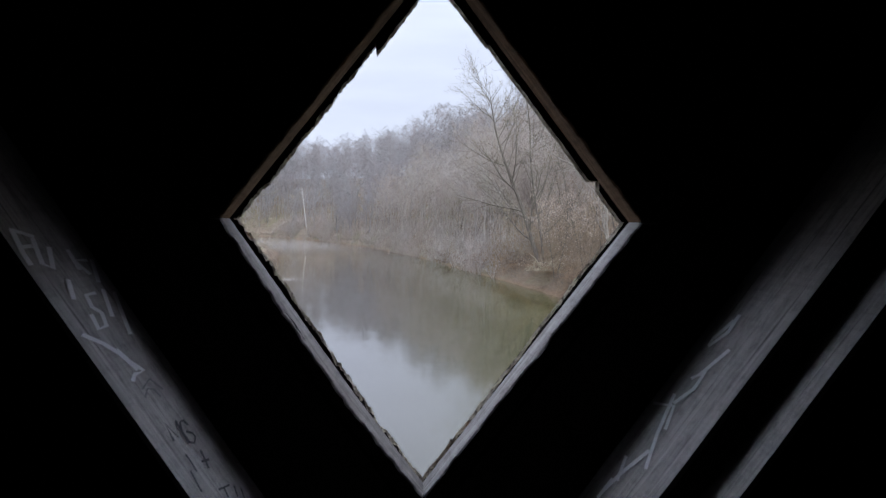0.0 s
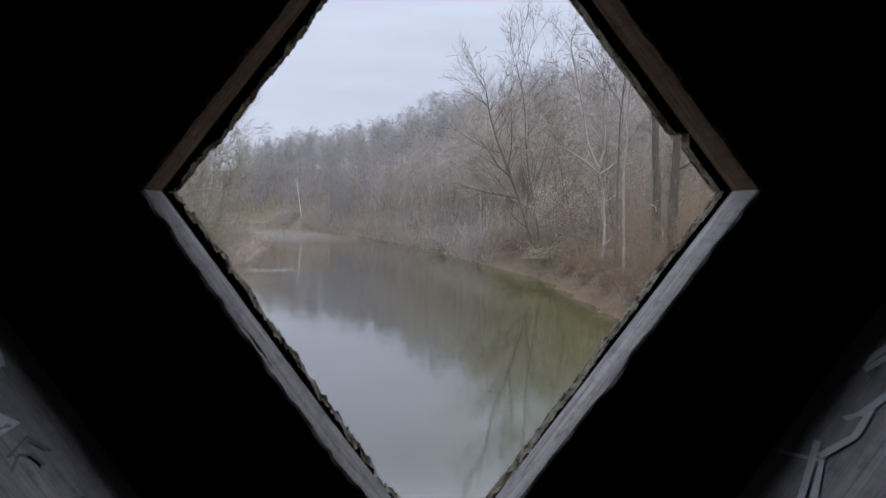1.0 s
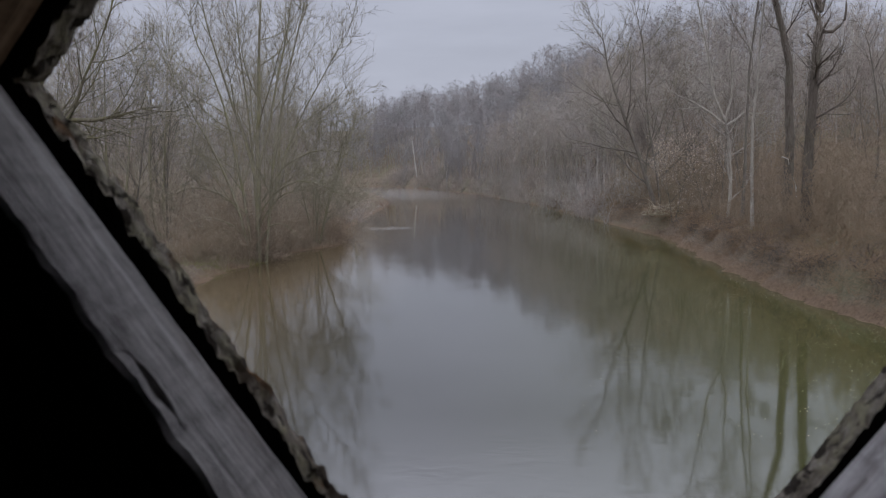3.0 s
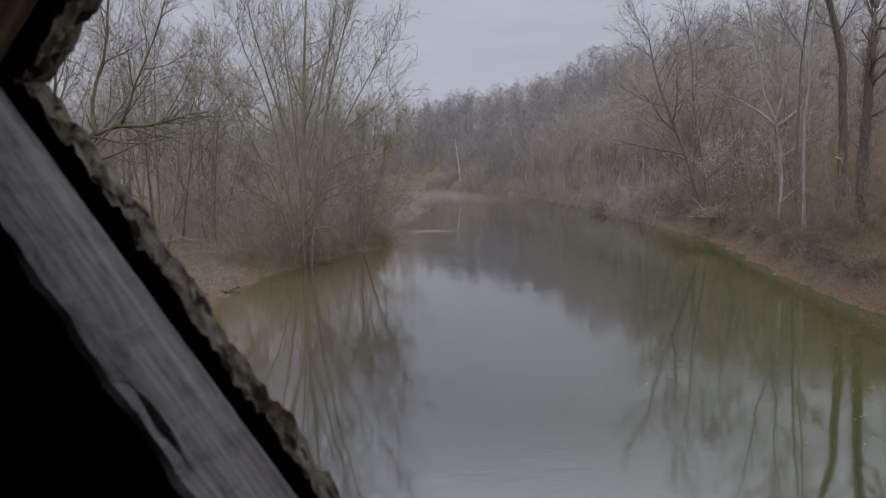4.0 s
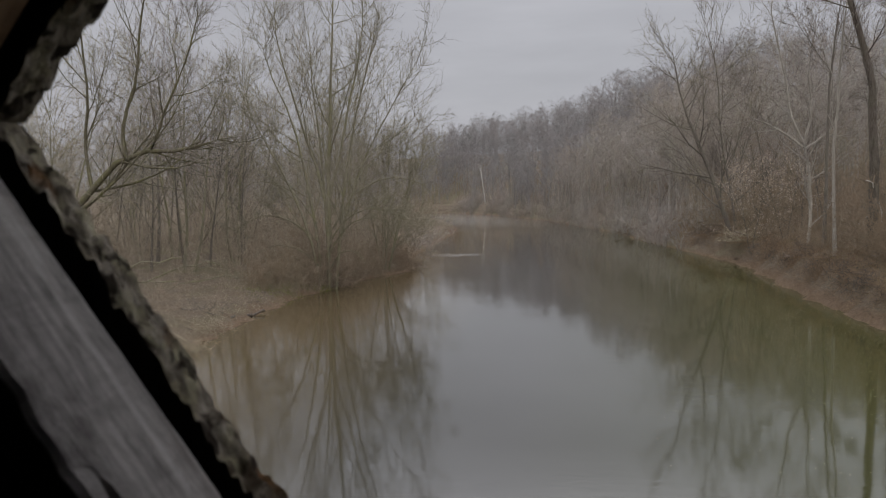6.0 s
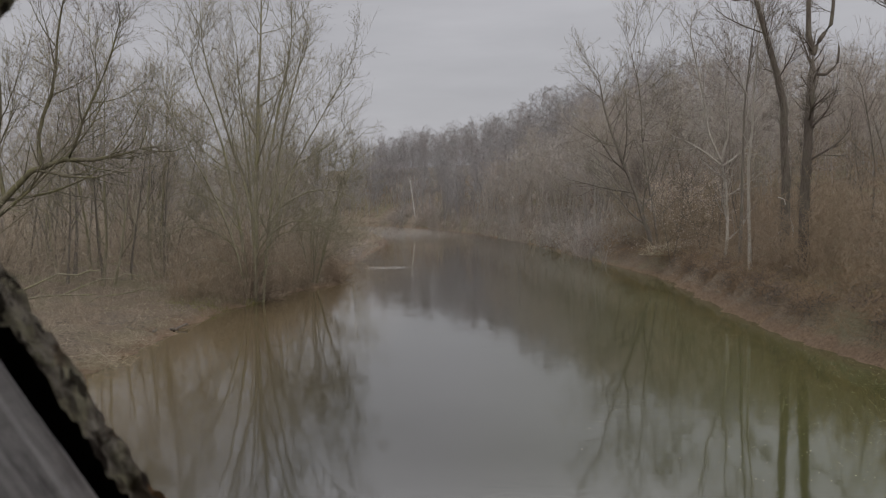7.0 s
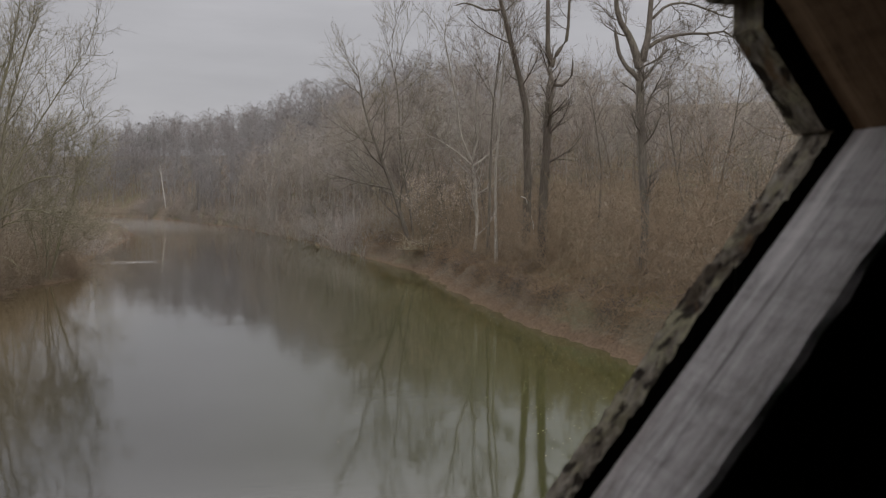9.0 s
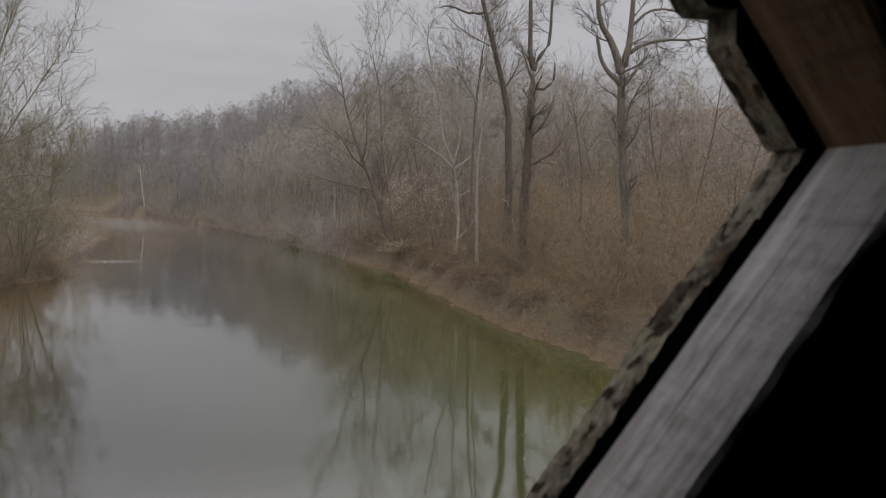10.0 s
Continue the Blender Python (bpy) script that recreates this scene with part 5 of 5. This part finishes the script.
def stick_heap(name, seed, x, y, z, size, n, r, material, label, category="brush pile", hang=0.0):
    """Crossed dead sticks lodged on the bank; with hang, roots that trail down from its lip."""
    g = np.random.default_rng(seed)
    start = g.normal(0, 1, (n, 3)) * np.array(size) * 0.45
    a = g.random(n) * 6.3
    way = np.stack([np.cos(a) - 0.5 * hang, np.sin(a), g.normal(0, 0.35, n) - hang], 1)
    p, q = grow(g, start - way * 0.5, way, (0.35 + 0.9 * g.random(n) ** 1.5) * max(size) * 0.9, r * (0.35 + g.random(n) ** 2), 6, 0.34, -0.03, 0.4)
    s, w, l, rr = sprout(g, p, q, 2, 0.3, 48, 0.4, 0.6)
    p2, q2 = grow(g, s, w, l, np.maximum(0.6 * rr, 0.005), 3, 0.3, -0.03, 0.4)
    p[..., 2], p2[..., 2] = np.maximum(p[..., 2], -0.3 - hang), np.maximum(p2[..., 2], -0.3 - hang)
    me = raw_mesh(name, *merge([tubes(p, q, 4), tubes(p2, q2, 3)]))
    me.materials.append(material)
    ob = tagged(new(name, me), label, category, kind="stuff")
    ob.location = (x, y, float(ground_height(x, y)) + z)


stick_heap("brush_pile", 601, 13.9, 84.0, 0.5, (2.6, 2.2, 1.0), 130, 0.034, M_ROOT, "dark roots and sticks under the leaning tree")
stick_heap("brush_pile", 602, 14.6, 73.0, 0.5, (2.6, 2.0, 0.8), 150, 0.035, M_GRASS, "pale sticks heaped against the bank")
stick_heap("brush_pile", 603, 13.6, 69.5, 0.2, (1.4, 1.4, 0.7), 70, 0.03, M_ROOT, "dark driftwood caught at the water's edge")
stick_heap("brush_pile", 604, 15.2, 55.5, 0.3, (1.5, 1.5, 0.9), 90, 0.035, M_ROOT, "tangled dark roots hanging on the bank")
stick_heap("brush_pile", 605, 15.0, 43.0, 0.2, (1.3, 1.2, 0.8), 80, 0.03, M_ROOT, "dark knot of roots in the mud bank")
stick_heap("brush_pile", 606, 13.9, 38.6, 0.1, (0.9, 0.9, 0.6), 60, 0.03, M_ROOT, "dark root clump at the water's edge")
stick_heap("brush_pile", 607, 8.0, 118.0, 0.3, (2.5, 2.5, 0.9), 60, 0.06, M_ROOT, "dark drift pile on the far bank")
stick_heap("brush_pile", 608, 11.0, 100.0, 0.3, (2.0, 2.0, 0.8), 60, 0.034, M_ROOT, "dark roots along the far bank")
stick_heap("brush_pile", 609, -17.2, 52.6, 0.15, (1.6, 1.4, 0.7), 110, 0.03, M_ROOT, "dark roots and drift at the maple's foot")
stick_heap("brush_pile", 610, -15.2, 68.6, 0.1, (1.8, 1.6, 0.6), 90, 0.03, M_ROOT, "dark drift under the overhanging bushes")
# roots, drift and dead stems hang all along the steep bank
pile_rng = np.random.default_rng(650)
for k in range(34):
    y = 26 + 78 * (k + pile_rng.random()) / 34
    d = 1.2 + 0.9 * pile_rng.random()
    roots = k % 3 == 0
    stick_heap("brush_pile", 651 + k, float(right_edge(y)) + d, y, 0.1 + 0.2 * pile_rng.random(), (0.8, 1.2, 0.5) if roots else (1.0, 1.4, 0.6), 50 if roots else 120, 0.018 if roots else 0.008,
               M_ROOT if roots else M_BANK, "brown roots washed out of the mud bank" if roots else "russet tangle of dead vines over the mud bank", hang=0.6 if roots else 0.15)
# dark root clumps stand in for the shaded hollows of the bank
for k in range(9):
    y = (31.0, 36.5, 41.5, 44.5, 50.5, 57.5, 62.0, 69.0, 76.5)[k]
    stick_heap("root_clump", 690 + k, float(right_edge(y)) + 1.35, y, 0.05, (0.55, 0.8, 0.45), 130, 0.014, M_BARK_DARK, "clump of exposed roots, dark for the shade of a bank hollow", "roots", hang=0.5)
stick_heap("sedge_clump", 611, -15.9, 29.0, 0.15, (0.9, 1.4, 0.4), 260, 0.005, M_GRASS, "tan dead sedge clump at the waterline", "sedge")
stick_heap("sedge_clump", 612, -16.9, 33.0, 0.15, (0.9, 1.5, 0.3), 200, 0.005, M_GRASS, "tan dead sedge on the low bank", "sedge")


def log(name, a, b, r, seed, material, label, forks=6):
    """A fallen trunk lying on the ground, broken off at both ends."""
    g = np.random.default_rng(seed)
    pts = np.linspace(a, b, 9)
    pts[1:-1] += g.normal(0, r * 0.35 + 0.05, (7, 3))
    pts[:, 2] += 0.35 * np.sin(np.linspace(0, 3.1, 9)) * (b[2] - a[2])
    root = tagged(new(name), label, "log")
    radii = r * (1 - 0.4 * np.linspace(0, 1, 9)) * (1 + g.normal(0, 0.08, 9))
    radii[-1] = 0.01
    me = raw_mesh("stem", *tubes(pts[None], radii[None], 8))
    me.materials.append(material)
    new("stem", me).parent = root
    for i in range(forks):
        s = pts[2 + i]
        w = g.normal(0, 1, 3) + np.array([0, 0, 0.7])
        p, q = grow(g, s[None], w[None], np.array([0.6 + 1.3 * g.random()]), np.array([r * 0.45]), 5, 0.25, 0.02, 0.25)
        s2, w2, l2, r2 = sprout(g, p, q, 5, 0.2, 45, 0.5, 0.6)
        p2, q2 = grow(g, s2, w2, l2, np.full(len(s2), 0.008), 3, 0.2, 0.02, 0.4)
        me = raw_mesh("branch", *merge([tubes(p, q, 5), tubes(p2, q2, 3)]))
        me.materials.append(material)
        new("branch", me).parent = root


def on_ground(x, y, up):
    return (x, y, float(ground_height(x, y)) + up)


log("driftwood_log", on_ground(-17.6, 37.2, 0.1), on_ground(-16.9, 40.2, 0.12), 0.1, 701, M_BARK_DARK, "dark wet driftwood log on the muddy waterline", 0)
log("fallen_branch", on_ground(-28.0, 41.0, 0.1), on_ground(-21.6, 40.0, 1.1), 0.055, 702, M_BARK_MOSS, "mossy fallen branch arching over the low bank")
log("fallen_branch", on_ground(-27.0, 45.0, 0.1), on_ground(-22.0, 46.5, 1.6), 0.05, 703, M_BARK_MOSS, "mossy fallen branch propped in the brush")
log("fallen_branch", on_ground(-20.5, 37.6, 0.05), on_ground(-17.6, 36.0, 0.1), 0.035, 704, M_BARK, "grey fallen branch on the leaf litter")
log("fallen_branch", on_ground(-26.5, 37.5, 0.1), on_ground(-21.2, 39.6, 2.2), 0.05, 706, M_BARK_MOSS, "mossy fallen branch reaching up out of the brush")
log("fallen_branch", on_ground(-24.0, 43.2, 0.1), on_ground(-19.6, 43.8, 0.9), 0.04, 707, M_BARK_MOSS, "mossy branch lying low on the leaf litter")
log("fallen_branch", on_ground(18.5, 52.0, 1.5), on_ground(16.0, 47.5, 4.2), 0.04, 705, M_BARK_WHITE, "bleached dead branch hung up in the brush", 1)

spots = [(-21.0 - 2.4 * rng.random(), 131 + 10 * rng.random(), 0.35 + 0.25 * rng.random(), 6.3 * rng.random()) for k in range(16)]
scatter("russet_bushes", SHRUBS, spots, M_TWIG_RED, "low russet bushes on the spit at the bend", "bushes")

# ---------------------------------------------------------------- writing on the braces
marks(brace_left, face_l, "marker_letter", [[(0.203, -0.209), (0.233, -0.197), (0.202, -0.185), (0.226, -0.152), (0.183, -0.163)]], M_INK, 0.0038, "letter M in dark marker")
marks(brace_left, face_l, "marker_letter", [[(0.207, -0.118), (0.217, -0.122), (0.219, -0.14), (0.204, -0.157), (0.183, -0.158), (0.175, -0.141), (0.182, -0.12), (0.19, -0.122), (0.199, -0.14)]], M_INK, 0.0038, "letter G in dark marker")
marks(brace_left, face_l, "marker_stroke", [[(0.144, -0.161), (0.137, -0.131)], [(0.158, -0.138), (0.142, -0.146), (0.128, -0.154)]], M_INK, 0.0038, "stroke of a plus sign in dark marker")
marks(brace_left, face_l, "marker_stroke", [[(0.173, -0.202), (0.159, -0.201), (0.141, -0.205)], [(0.148, -0.225), (0.129, -0.232), (0.113, -0.237)], [(0.09, -0.172), (0.079, -0.123)], [(0.084, -0.149), (0.068, -0.158)],
      [(0.07, -0.106), (0.054, -0.121)], [(0.056, -0.085), (0.042, -0.097)]], M_INK, 0.003, "stroke in dark marker")
marks(brace_left, face_l, "marker_stroke", [[(0.301, -0.189), (0.309, -0.138), (0.282, -0.116)], [(0.287, -0.199), (0.297, -0.172), (0.29, -0.15), (0.274, -0.144)]], M_INK_FAINT, 0.003, "faint curved stroke in dark marker")
marks(brace_left, face_l, "chalk_stroke", [[(0.42, -0.257), (0.396, -0.213), (0.369, -0.18), (0.334, -0.159)], [(0.377, -0.182), (0.353, -0.168), (0.326, -0.138), (0.328, -0.18), (0.321, -0.201)]], M_CHALK, 0.007, "pale chalk stroke")
marks(brace_left, face_l, "chalk_stroke", [[(0.617, -0.246), (0.573, -0.263), (0.553, -0.264)], [(0.615, -0.241), (0.603, -0.194)], [(0.584, -0.261), (0.585, -0.223)], [(0.598, -0.2), (0.552, -0.226), (0.54, -0.202), (0.58, -0.165)],
      [(0.572, -0.101), (0.534, -0.108)], [(0.549, -0.055), (0.552, -0.105), (0.522, -0.081)], [(0.548, -0.031), (0.504, -0.067)]], M_CHALK, 0.007, "pale chalk stroke")
marks(brace_left, face_l, "chalk_stroke", [[(0.516, -0.179), (0.483, -0.204)], [(0.484, -0.115), (0.484, -0.152), (0.461, -0.162), (0.446, -0.141), (0.422, -0.157), (0.421, -0.193), (0.447, -0.184)],
      [(0.486, -0.073), (0.436, -0.109)], [(0.476, -0.034), (0.395, -0.088)]], M_CHALK, 0.007, "pale chalk stroke")
marks(brace_right, face_r, "chalk_stroke", [[(0.459, -0.096), (0.421, -0.102), (0.383, -0.069), (0.402, -0.067), (0.446, -0.091)], [(0.39, -0.151), (0.327, -0.115), (0.314, -0.096), (0.337, -0.127), (0.3, -0.132), (0.26, -0.101)],
      [(0.239, -0.029), (0.255, -0.109), (0.213, -0.138)], [(0.273, -0.079), (0.196, -0.124), (0.138, -0.171)]], M_CHALK, 0.006, "thin pale scribble")
marks(brace_right, face_r, "chalk_stroke", [[(0.163, -0.138), (0.098, -0.101), (0.053, -0.086)], [(0.127, -0.075), (0.087, -0.106)], [(0.079, -0.086), (0.037, -0.085)]], M_CHALK, 0.006, "thin pale scribble")
